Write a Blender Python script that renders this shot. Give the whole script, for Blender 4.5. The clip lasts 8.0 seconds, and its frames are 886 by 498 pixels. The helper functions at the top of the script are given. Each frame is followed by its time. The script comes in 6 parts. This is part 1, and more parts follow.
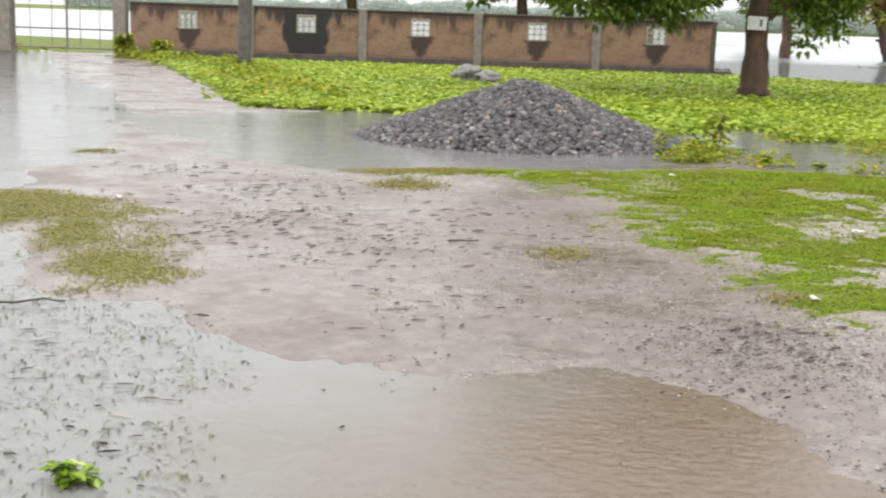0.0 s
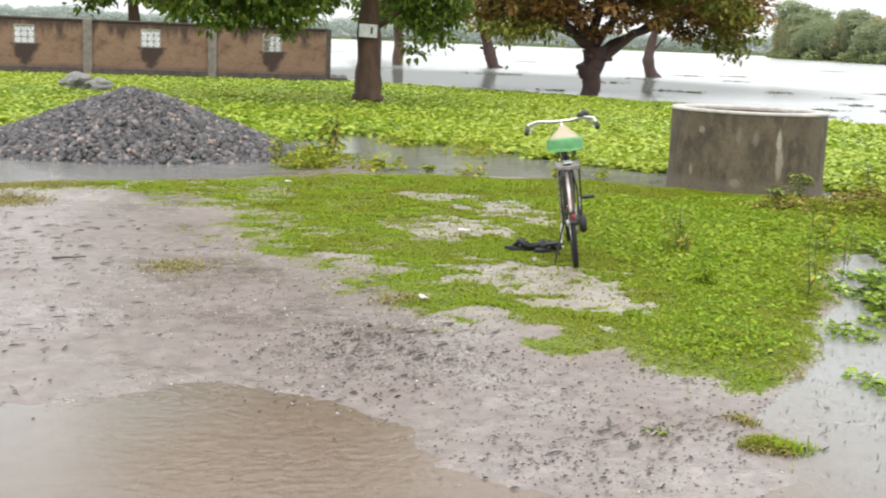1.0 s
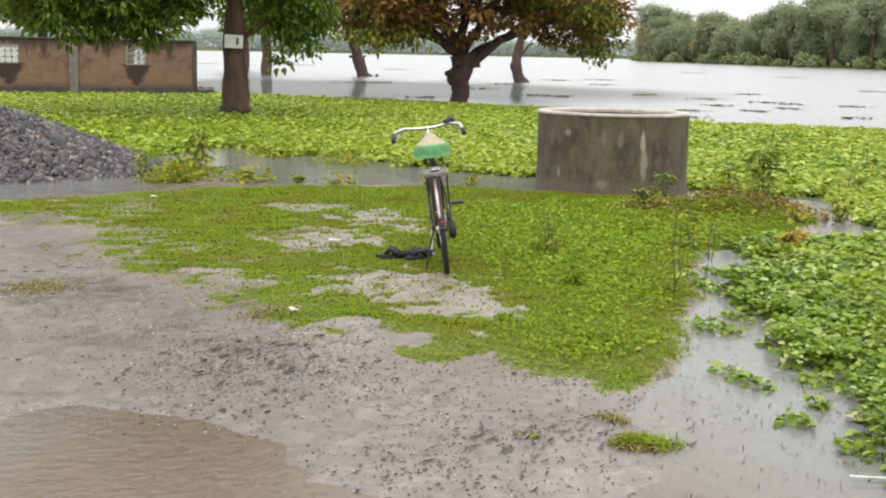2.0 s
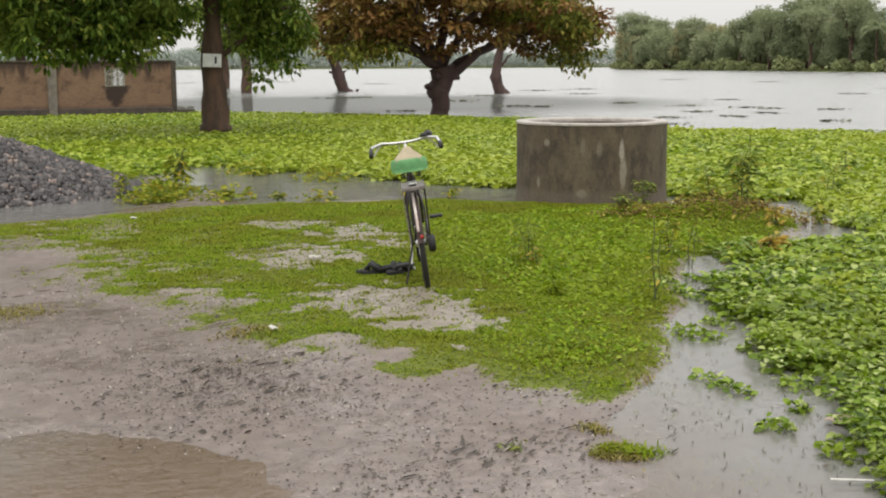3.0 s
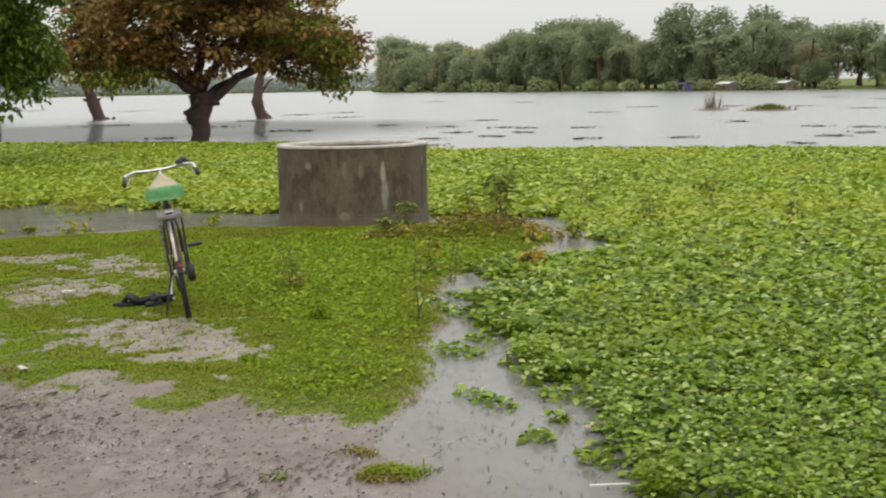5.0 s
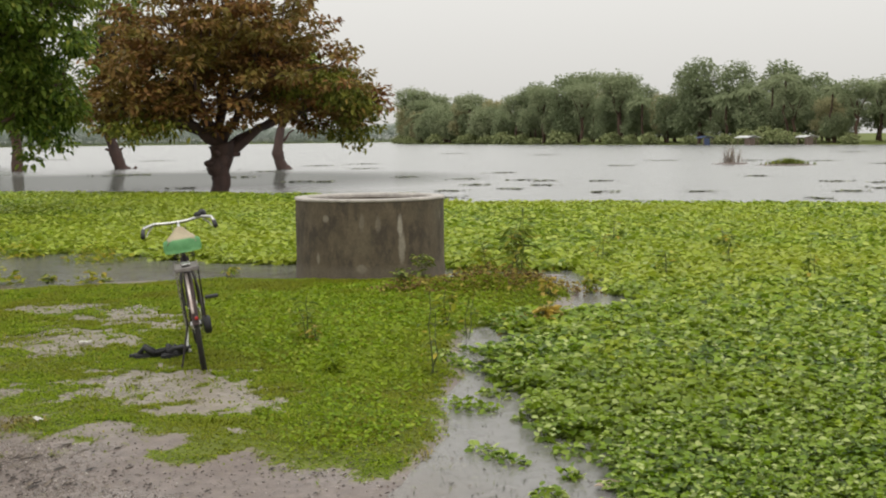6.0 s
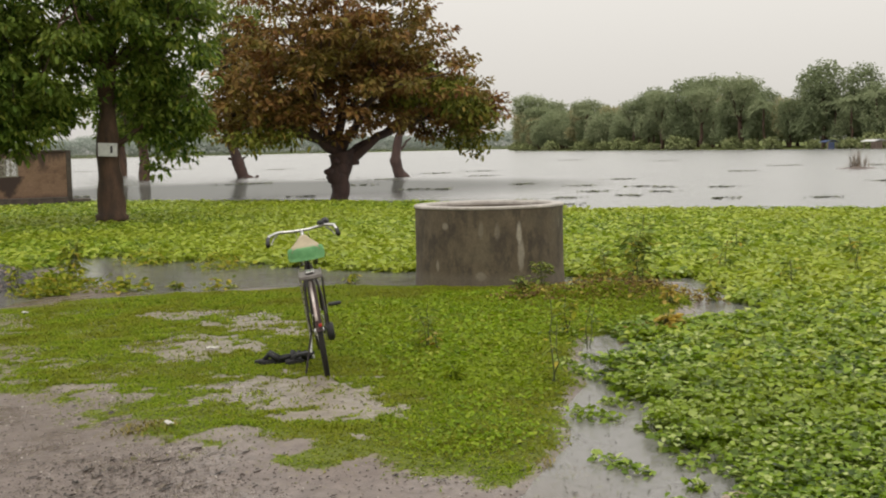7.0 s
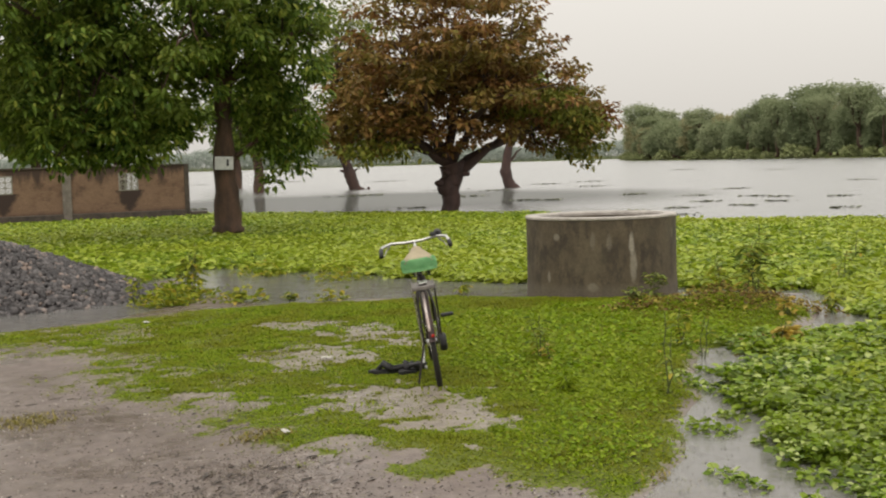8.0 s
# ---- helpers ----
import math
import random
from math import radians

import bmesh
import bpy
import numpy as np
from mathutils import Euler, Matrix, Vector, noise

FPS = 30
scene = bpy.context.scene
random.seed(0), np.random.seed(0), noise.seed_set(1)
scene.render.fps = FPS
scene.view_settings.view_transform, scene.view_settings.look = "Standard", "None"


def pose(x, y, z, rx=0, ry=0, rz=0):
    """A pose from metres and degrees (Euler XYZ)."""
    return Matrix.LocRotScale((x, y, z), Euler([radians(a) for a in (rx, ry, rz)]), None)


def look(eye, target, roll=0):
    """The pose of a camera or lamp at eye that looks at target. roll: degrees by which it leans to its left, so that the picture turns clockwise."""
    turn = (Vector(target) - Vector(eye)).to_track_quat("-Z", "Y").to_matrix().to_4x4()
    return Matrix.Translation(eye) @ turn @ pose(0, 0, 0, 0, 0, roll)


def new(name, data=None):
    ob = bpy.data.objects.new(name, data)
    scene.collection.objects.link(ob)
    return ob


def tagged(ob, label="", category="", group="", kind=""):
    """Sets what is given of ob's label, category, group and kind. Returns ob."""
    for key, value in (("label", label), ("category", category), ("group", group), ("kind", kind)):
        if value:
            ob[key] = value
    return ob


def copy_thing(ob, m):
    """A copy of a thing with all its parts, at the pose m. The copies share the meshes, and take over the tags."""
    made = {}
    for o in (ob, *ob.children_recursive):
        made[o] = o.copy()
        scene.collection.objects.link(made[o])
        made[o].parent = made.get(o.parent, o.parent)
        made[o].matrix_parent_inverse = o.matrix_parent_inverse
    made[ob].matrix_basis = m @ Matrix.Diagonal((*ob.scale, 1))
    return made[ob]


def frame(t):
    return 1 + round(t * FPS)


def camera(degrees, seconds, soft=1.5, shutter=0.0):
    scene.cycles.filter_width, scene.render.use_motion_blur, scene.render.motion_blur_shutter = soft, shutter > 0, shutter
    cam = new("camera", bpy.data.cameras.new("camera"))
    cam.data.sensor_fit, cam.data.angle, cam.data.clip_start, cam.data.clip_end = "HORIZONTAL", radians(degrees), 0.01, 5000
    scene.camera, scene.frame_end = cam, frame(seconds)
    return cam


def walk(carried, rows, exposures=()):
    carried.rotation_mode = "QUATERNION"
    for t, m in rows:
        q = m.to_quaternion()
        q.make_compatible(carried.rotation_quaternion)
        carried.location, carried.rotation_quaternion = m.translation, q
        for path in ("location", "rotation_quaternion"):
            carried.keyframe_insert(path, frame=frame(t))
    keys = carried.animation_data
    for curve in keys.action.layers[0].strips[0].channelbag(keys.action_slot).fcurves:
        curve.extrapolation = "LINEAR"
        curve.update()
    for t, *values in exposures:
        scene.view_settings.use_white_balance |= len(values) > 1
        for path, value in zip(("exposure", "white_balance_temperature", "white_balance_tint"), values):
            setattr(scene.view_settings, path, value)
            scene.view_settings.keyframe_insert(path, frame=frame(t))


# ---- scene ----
cam = camera(39.5, 8.0, soft=2.0, shutter=0.15)
PATH = [
    (0, (-1.357, -2.041, 1.57), (-1.286, -0.076, 1.201), 2.0),
    (0.5, (-1.304, -2.01, 1.567), (-0.921, -0.079, 1.212), 2.9),
    (1, (-1.243, -1.983, 1.571), (-0.588, -0.123, 1.235), 2.3),
    (1.5, (-1.204, -1.963, 1.566), (-0.447, -0.14, 1.244), 1.7),
    (2, (-1.186, -1.962, 1.569), (-0.346, -0.175, 1.252), 1.2),
    (2.2, (-1.161, -1.976, 1.579), (-0.318, -0.188, 1.271), 0.5),
    (3.5, (-1.144, -1.975, 1.571), (-0.272, -0.199, 1.275), -0.6),
    (4, (-1.135, -1.967, 1.566), (-0.215, -0.216, 1.27), -0.5),
    (4.5, (-1.113, -1.967, 1.563), (-0.077, -0.286, 1.247), -0.3),
    (5, (-1.082, -1.963, 1.567), (0.101, -0.372, 1.304), -1.1),
    (5.2, (-1.075, -1.973, 1.571), (0.149, -0.41, 1.33), -0.3),
    (6.3, (-1.093, -2.009, 1.599), (0.028, -0.361, 1.433), -0.8),
    (6.5, (-1.1, -2.001, 1.597), (-0.014, -0.331, 1.423), -0.8),
    (7, (-1.114, -1.998, 1.603), (-0.106, -0.279, 1.437), -1.2),
    (7.5, (-1.113, -2.006, 1.601), (-0.158, -0.257, 1.44), -1.3),
    (8, (-1.136, -2.009, 1.606), (-0.284, -0.205, 1.462), -1.7),
]
walk(cam, [(t, look(eye, target, roll)) for t, eye, target, roll in PATH],
     [(0, 0.80, 6450, 10), (0.5, 0.92, 6400, 10), (1.0, 0.86, 6400, 10), (1.5, 0.69, 6450, 10), (2.2, 0.54, 6550, 10), (3.5, 0.14, 6850, 12), (4.0, 0.40, 6750, 11), (4.5, 0.25, 6720, 10.5), (5.2, 0.10, 6700, 9.5), (6.5, 0.02, 6950, 11.5), (8.0, 0.02, 7150, 12)])

# ---------------------------------------------------------------- light
world = bpy.data.worlds.new("overcast")
scene.world = world
world.use_nodes = True
wn, wl = world.node_tree.nodes, world.node_tree.links
wn.clear()
sky = wn.new("ShaderNodeTexSky")
sky.sky_type = "NISHITA"
sky.sun_disc = False
sky.sun_elevation = radians(52)
sky.sun_rotation = radians(200)
sky.air_density, sky.dust_density, sky.ozone_density = 1.0, 4.0, 1.0
grey = wn.new("ShaderNodeHueSaturation")
grey.inputs["Saturation"].default_value = 0.12
cloud = wn.new("ShaderNodeMix")
cloud.data_type = "RGBA"
cloud.inputs["Factor"].default_value = 0.88
# an overcast sky: the zenith is about three times as bright as the horizon
way_up, height = wn.new("ShaderNodeTexCoord"), wn.new("ShaderNodeSeparateXYZ")
rise = wn.new("ShaderNodeValToRGB")
rise.color_ramp.elements[0].color = (0.345, 0.35, 0.348, 1)
rise.color_ramp.elements[1].color = (0.97, 1.0, 1.0, 1)
gain = wn.new("ShaderNodeMix")
gain.data_type, gain.blend_type = "RGBA", "MULTIPLY"
gain.inputs["Factor"].default_value = 1.0
gain.inputs["B"].default_value = (20.0, 20.0, 20.0, 1)
wl.new(way_up.outputs["Generated"], height.inputs[0])
wl.new(height.outputs["Z"], rise.inputs[0])
wl.new(rise.outputs[0], gain.inputs["A"])
wl.new(gain.outputs["Result"], cloud.inputs["B"])
back = wn.new("ShaderNodeBackground")
back.inputs["Strength"].default_value = 0.1
wout = wn.new("ShaderNodeOutputWorld")
wl.new(sky.outputs[0], grey.inputs["Color"])
wl.new(grey.outputs[0], cloud.inputs["A"])
wl.new(cloud.outputs["Result"], back.inputs["Color"])
wl.new(back.outputs[0], wout.inputs[0])

sun_data = bpy.data.lights.new("sun", "SUN")
sun_data.energy, sun_data.angle, sun_data.color = 0.6, radians(25), (1.0, 0.97, 0.92)
sun = new("sun", sun_data)
sun.matrix_world = look((-6, -14, 26), (0, 0, 0))

# ---------------------------------------------------------------- small tools
rng = np.random.default_rng(7)


def part(name, bm, material, parent=None, label="", smooth=False):
    """One mesh object out of a bmesh, under its thing."""
    me = bpy.data.meshes.new(name)
    bm.normal_update()
    bm.to_mesh(me)
    bm.free()
    me.materials.append(material)
    if smooth:
        me.polygons.foreach_set("use_smooth", [True] * len(me.polygons))
    ob = new(name, me)
    if parent:
        ob.parent = parent
    if label:
        ob["label"] = label
    return ob


def thing(name, m, label, category, group="", kind=""):
    ob = new(name)
    ob.matrix_world = m
    return tagged(ob, label, category, group, kind)


def box(bm, c, s, m=None, bevel=0.0):
    """A box with centre c and size s, its edges rounded by bevel."""
    made = bmesh.ops.create_cube(bm, size=1.0, matrix=(m or Matrix()) @ Matrix.Translation(c) @ Matrix.Diagonal((*s, 1)))
    if bevel:
        edges = list({e for v in made["verts"] for e in v.link_edges})
        bmesh.ops.bevel(bm, geom=edges, offset=bevel, segments=1, affect="EDGES")
    return bm


def tube(bm, points, radii, n=8, closed=False):
    """A round tube along points, with a radius at each of them."""
    points = [Vector(p) for p in points]
    if not hasattr(radii, "__len__"):
        radii = [radii] * len(points)
    rings, count = [], len(points)
    side = None
    for i, p in enumerate(points):
        a = points[(i - 1) % count] if closed or i else p
        b = points[(i + 1) % count] if closed or i < count - 1 else p
        way = (b - a).normalized()
        if side is None:
            side = way.orthogonal().normalized()
        side = (side - way * side.dot(way)).normalized()
        other = way.cross(side)
        rings.append([bm.verts.new(p + radii[i] * (math.cos(k * math.tau / n) * side + math.sin(k * math.tau / n) * other)) for k in range(n)])
    for i in range(count if closed else count - 1):
        r, s = rings[i], rings[(i + 1) % count]
        for k in range(n):
            bm.faces.new((r[k], r[(k + 1) % n], s[(k + 1) % n], s[k]))
    if not closed:
        bm.faces.new(rings[0][::-1])
        bm.faces.new(rings[-1])
    return bm


def lathe(bm, profile, n=24, m=None):
    """Turns a profile of (radius, height) round the z axis."""
    rings = []
    for r, z in profile:
        rings.append([bm.verts.new(((m or Matrix()) @ Vector((r * math.cos(k * math.tau / n), r * math.sin(k * math.tau / n), z)))) for k in range(n)])
    for a, b in zip(rings, rings[1:]):
        for k in range(n):
            bm.faces.new((a[k], a[(k + 1) % n], b[(k + 1) % n], b[k]))
    return bm


def hash2(ix, iy, seed):
    v = np.sin(ix * 127.1 + iy * 311.7 + seed * 74.7) * 43758.5453
    return v - np.floor(v)


def vnoise(x, y, seed=0):
    """Smooth value noise between 0 and 1."""
    ix, iy = np.floor(x), np.floor(y)
    fx, fy = x - ix, y - iy
    fx, fy = fx * fx * (3 - 2 * fx), fy * fy * (3 - 2 * fy)
    a, b = hash2(ix, iy, seed), hash2(ix + 1, iy, seed)
    c, d = hash2(ix, iy + 1, seed), hash2(ix + 1, iy + 1, seed)
    return (a * (1 - fx) + b * fx) * (1 - fy) + (c * (1 - fx) + d * fx) * fy


def fbm(x, y, seed=0, octaves=4):
    total, amp, norm = 0, 1.0, 0.0
    for o in range(octaves):
        total = total + amp * vnoise(x * 2 ** o, y * 2 ** o, seed + 9 * o)
        norm += amp
        amp *= 0.5
    return total / norm


def inside(poly, x, y):
    """Metres by which points lie inside a polygon of the plan (outside: minus)."""
    x, y = np.asarray(x, float), np.asarray(y, float)
    best = np.full(x.shape, 1e9)
    odd = np.zeros(x.shape, bool)
    for (ax, ay), (bx, by) in zip(poly, poly[1:] + poly[:1]):
        dx, dy = bx - ax, by - ay
        t = np.clip(((x - ax) * dx + (y - ay) * dy) / (dx * dx + dy * dy + 1e-12), 0, 1)
        best = np.minimum(best, np.hypot(x - ax - t * dx, y - ay - t * dy))
        if ay != by:
            odd ^= ((ay > y) != (by > y)) & (x < dx * (y - ay) / (by - ay) + ax)
    return np.where(odd, best, -best)


def ramp01(v, lo, hi):
    t = np.clip((v - lo) / (hi - lo), 0, 1)
    return t * t * (3 - 2 * t)


def quads(name, verts, faces, material, smooth=False):
    """A mesh from arrays: verts (n, 3), faces (m, 4)."""
    me = bpy.data.meshes.new(name)
    verts, faces = np.ascontiguousarray(verts, np.float32), np.ascontiguousarray(faces, np.int32)
    me.vertices.add(len(verts))
    me.vertices.foreach_set("co", verts.ravel())
    me.loops.add(faces.size)
    me.loops.foreach_set("vertex_index", faces.ravel())
    me.polygons.add(len(faces))
    me.polygons.foreach_set("loop_start", np.arange(0, faces.size, faces.shape[1], dtype=np.int32))
    me.update(calc_edges=True)
    me.validate()
    if smooth:
        me.polygons.foreach_set("use_smooth", [True] * len(me.polygons))
    me.materials.append(material)
    return me


def leaves(name, pos, way, length, width, material, fold=0.25, droop=0.0, roll=None):
    """Folded six-cornered leaves: their feet, ways, lengths and widths."""
    pos, way = np.asarray(pos, float), np.asarray(way, float)
    n = len(pos)
    way = way / (np.linalg.norm(way, axis=1, keepdims=True) + 1e-9)
    side = np.cross(way, np.array([0.0, 0.0, 1.0]) + 0.05 * rng.normal(size=(n, 3)))
    side /= np.linalg.norm(side, axis=1, keepdims=True) + 1e-9
    up = np.cross(side, way)
    if roll is not None:
        c, s = np.cos(roll)[:, None], np.sin(roll)[:, None]
        side, up = side * c + up * s, up * c - side * s
    L, W = np.reshape(length, (n, 1)) * np.ones((n, 1)), np.reshape(width, (n, 1)) * np.ones((n, 1))
    out = np.empty((n, 6, 3))
    for k, (l, w, u) in enumerate(((0, 0, 0), (0.36, -0.5, 1), (0.76, -0.4, 1), (1, 0, 0), (0.76, 0.4, 1), (0.36, 0.5, 1))):
        out[:, k] = pos + way * L * l + side * W * w + up * (W * fold * u * abs(w) * 2)
        out[:, k, 2] -= (droop * L * l * l)[:, 0]
    base = np.arange(n)[:, None] * 6
    f = np.concatenate([base + np.array([[0, 1, 2, 3]]), base + np.array([[0, 3, 4, 5]])], axis=1).reshape(-1, 4)
    return quads(name, out.reshape(-1, 3), f, material)


def blades(name, pos, height, width, lean, material):
    """Grass blades, each a narrow bent quad pair."""
    n = len(pos)
    a = rng.uniform(0, math.tau, n)
    d = np.stack([np.cos(a), np.sin(a), np.zeros(n)], 1)
    s = np.stack([-np.sin(a), np.cos(a), np.zeros(n)], 1)
    H, W, B = (np.reshape(v, (n, 1)) * np.ones((n, 1)) for v in (height, width, lean))
    up = np.array([[0, 0, 1.0]])
    out = np.empty((n, 6, 3))
    mid, tip = pos + up * H * 0.6 + d * H * B * 0.35, pos + up * H * (1 - 0.35 * B) + d * H * B
    out[:, 0], out[:, 1] = pos - s * W / 2, pos + s * W / 2
    out[:, 2], out[:, 3] = mid + s * W * 0.4, mid - s * W * 0.4
    out[:, 4], out[:, 5] = tip + s * W * 0.08, tip - s * W * 0.08
    base = np.arange(n)[:, None] * 6
    f = np.concatenate([base + np.array([[0, 1, 2, 3]]), base + np.array([[3, 2, 4, 5]])], axis=1).reshape(-1, 4)
    return quads(name, out.reshape(-1, 3), f, material)


# ---------------------------------------------------------------- materials
def material(name):
    m = bpy.data.materials.new(name)
    m.use_nodes = True
    return m, m.node_tree.nodes, m.node_tree.links, m.node_tree.nodes["Principled BSDF"]


def noise_node(nt, nl, scale, detail=4, coords="Object", rough=0.6, stretch=None):
    tc = nt.new("ShaderNodeTexCoord")
    nz = nt.new("ShaderNodeTexNoise")
    nz.inputs["Scale"].default_value, nz.inputs["Detail"].default_value, nz.inputs["Roughness"].default_value = scale, detail, rough
    if stretch:
        mp = nt.new("ShaderNodeMapping")
        mp.inputs["Scale"].default_value = stretch
        nl.new(tc.outputs[coords], mp.inputs[0])
        nl.new(mp.outputs[0], nz.inputs["Vector"])
    else:
        nl.new(tc.outputs[coords], nz.inputs["Vector"])
    return nz.outputs["Fac"]


def noise_colour(nt, nl, scale):
    tc, nz = nt.new("ShaderNodeTexCoord"), nt.new("ShaderNodeTexNoise")
    nz.inputs["Scale"].default_value, nz.inputs["Detail"].default_value = scale, 4
    nl.new(tc.outputs["Object"], nz.inputs["Vector"])
    return nz.outputs["Color"]


def ramp_node(nt, nl, source, stops):
    r = nt.new("ShaderNodeValToRGB")
    while len(r.color_ramp.elements) < len(stops):
        r.color_ramp.elements.new(0.5)
    for e, (p, c) in zip(r.color_ramp.elements, stops):
        e.position, e.color = p, (c, c, c, 1) if not hasattr(c, "__len__") else (*c, 1)
    nl.new(source, r.inputs[0])
    return r.outputs[0]


def mix_node(nt, nl, fac, a, b, mode="MIX"):
    m = nt.new("ShaderNodeMix")
    m.data_type, m.blend_type = "RGBA", mode
    for key, v in (("Factor", fac), ("A", a), ("B", b)):
        s = [i for i in m.inputs if i.name == key and i.type == ("VALUE" if key == "Factor" else "RGBA")][0]
        if hasattr(v, "is_linked"):
            nl.new(v, s)
        elif key == "Factor":
            s.default_value = v
        else:
            s.default_value = (*v, 1)
    return [o for o in m.outputs if o.type == "RGBA"][0]


def bump_node(nt, nl, height, strength, distance, bsdf):
    b = nt.new("ShaderNodeBump")
    b.inputs["Strength"].default_value, b.inputs["Distance"].default_value = strength, distance
    nl.new(height, b.inputs["Height"])
    nl.new(b.outputs[0], bsdf.inputs["Normal"])


def mottled(name, dark, light, scale=8, rough=(0.5, 0.8), bump=0.3, depth=0.01, metal=0.0, coords="Object", stretch=None):
    m, nt, nl, b = material(name)
    coarse = noise_node(nt, nl, scale, 5, coords, stretch=stretch)
    fine = noise_node(nt, nl, scale * 9, 3, coords, stretch=stretch)
    base = mix_node(nt, nl, ramp_node(nt, nl, coarse, ((0.3, 0.0), (0.7, 1.0))), dark, light)
    shade = ramp_node(nt, nl, fine, ((0.3, 0.72), (0.7, 1.0)))
    nl.new(mix_node(nt, nl, 1.0, base, shade, "MULTIPLY"), b.inputs["Base Color"])
    nl.new(ramp_node(nt, nl, coarse, ((0.3, rough[0]), (0.7, rough[1]))), b.inputs["Roughness"])
    b.inputs["Metallic"].default_value = metal
    if bump:
        bump_node(nt, nl, fine, bump, depth, b)
    return m


def foliage(name, stops, rough=0.45, through_light=0.3, patch=None, patch_scale=0.3, gloss=0.15):
    """Leaves: colour by each leaf's own chance, a little light through the blade."""
    m, nt, nl, b = material(name)
    geo = nt.new("ShaderNodeNewGeometry")
    col = ramp_node(nt, nl, geo.outputs["Random Per Island"], stops)
    if patch:
        big = noise_node(nt, nl, patch_scale, 3)
        col = mix_node(nt, nl, ramp_node(nt, nl, big, ((0.42, 0.0), (0.62, 1.0))), col, mix_node(nt, nl, 0.65, col, patch))
    nl.new(col, b.inputs["Base Color"])
    b.inputs["Roughness"].default_value = rough
    b.inputs["Specular IOR Level"].default_value = gloss
    tr = nt.new("ShaderNodeBsdfTranslucent")
    nl.new(col, tr.inputs["Color"])
    ms = nt.new("ShaderNodeMixShader")
    ms.inputs[0].default_value = through_light
    nl.new(b.outputs[0], ms.inputs[1])
    nl.new(tr.outputs[0], ms.inputs[2])
    nl.new(ms.outputs[0], nt["Material Output"].inputs[0])
    return m


def ground_material():
    """Wet sandy mud, turf soil where the plan has grass, and silt under the water."""
    m, nt, nl, b = material("wet_ground")
    big, mid, fine = noise_node(nt, nl, 0.9, 5), noise_node(nt, nl, 9, 5), noise_node(nt, nl, 70, 3)
    mud = ramp_node(nt, nl, mid, ((0.25, (0.10, 0.075, 0.066)), (0.5, (0.165, 0.13, 0.114)), (0.75, (0.25, 0.203, 0.18))))
    mud = mix_node(nt, nl, ramp_node(nt, nl, big, ((0.35, 0.0), (0.65, 0.5))), mud, (0.135, 0.10, 0.086))
    mud = mix_node(nt, nl, 1.0, mud, ramp_node(nt, nl, fine, ((0.3, 0.7), (0.65, 1.0))), "MULTIPLY")
    turf = ramp_node(nt, nl, mid, ((0.3, (0.058, 0.078, 0.009)), (0.7, (0.13, 0.155, 0.02))))
    at = nt.new("ShaderNodeAttribute")
    at.attribute_name = "turf"
    crumb = nt.new("ShaderNodeMath")
    crumb.operation = "MULTIPLY_ADD"
    crumb.inputs[1].default_value = 1.3
    nl.new(noise_node(nt, nl, 26, 4), crumb.inputs[0])
    nl.new(at.outputs["Fac"], crumb.inputs[2])
    grown = ramp_node(nt, nl, crumb.outputs[0], ((0.98, 0.0), (1.35, 1.0)))
    straw = ramp_node(nt, nl, crumb.outputs[0], ((0.78, 0.0), (1.05, 0.8)))
    sa = nt.new("ShaderNodeAttribute")
    sa.attribute_name = "sand"
    sand = ramp_node(nt, nl, mid, ((0.3, (0.19, 0.16, 0.125)), (0.7, (0.32, 0.28, 0.225))))
    mud = mix_node(nt, nl, sa.outputs["Fac"], mud, mix_node(nt, nl, 1.0, sand, ramp_node(nt, nl, fine, ((0.3, 0.75), (0.65, 1.0))), "MULTIPLY"))
    nl.new(mix_node(nt, nl, grown, mix_node(nt, nl, straw, mud, (0.135, 0.118, 0.04)), turf), b.inputs["Base Color"])
    wet = ramp_node(nt, nl, big, ((0.38, 0.14), (0.62, 0.55)))
    nl.new(mix_node(nt, nl, grown, wet, (0.95, 0.95, 0.95)), b.inputs["Roughness"])
    b.inputs["Specular IOR Level"].default_value = 0.4
    both = nt.new("ShaderNodeMath")
    both.operation = "MULTIPLY_ADD"
    both.inputs[1].default_value = 0.35
    nl.new(fine, both.inputs[0])
    nl.new(mid, both.inputs[2])
    bump_node(nt, nl, both.outputs[0], 0.32, 0.02, b)
    return m


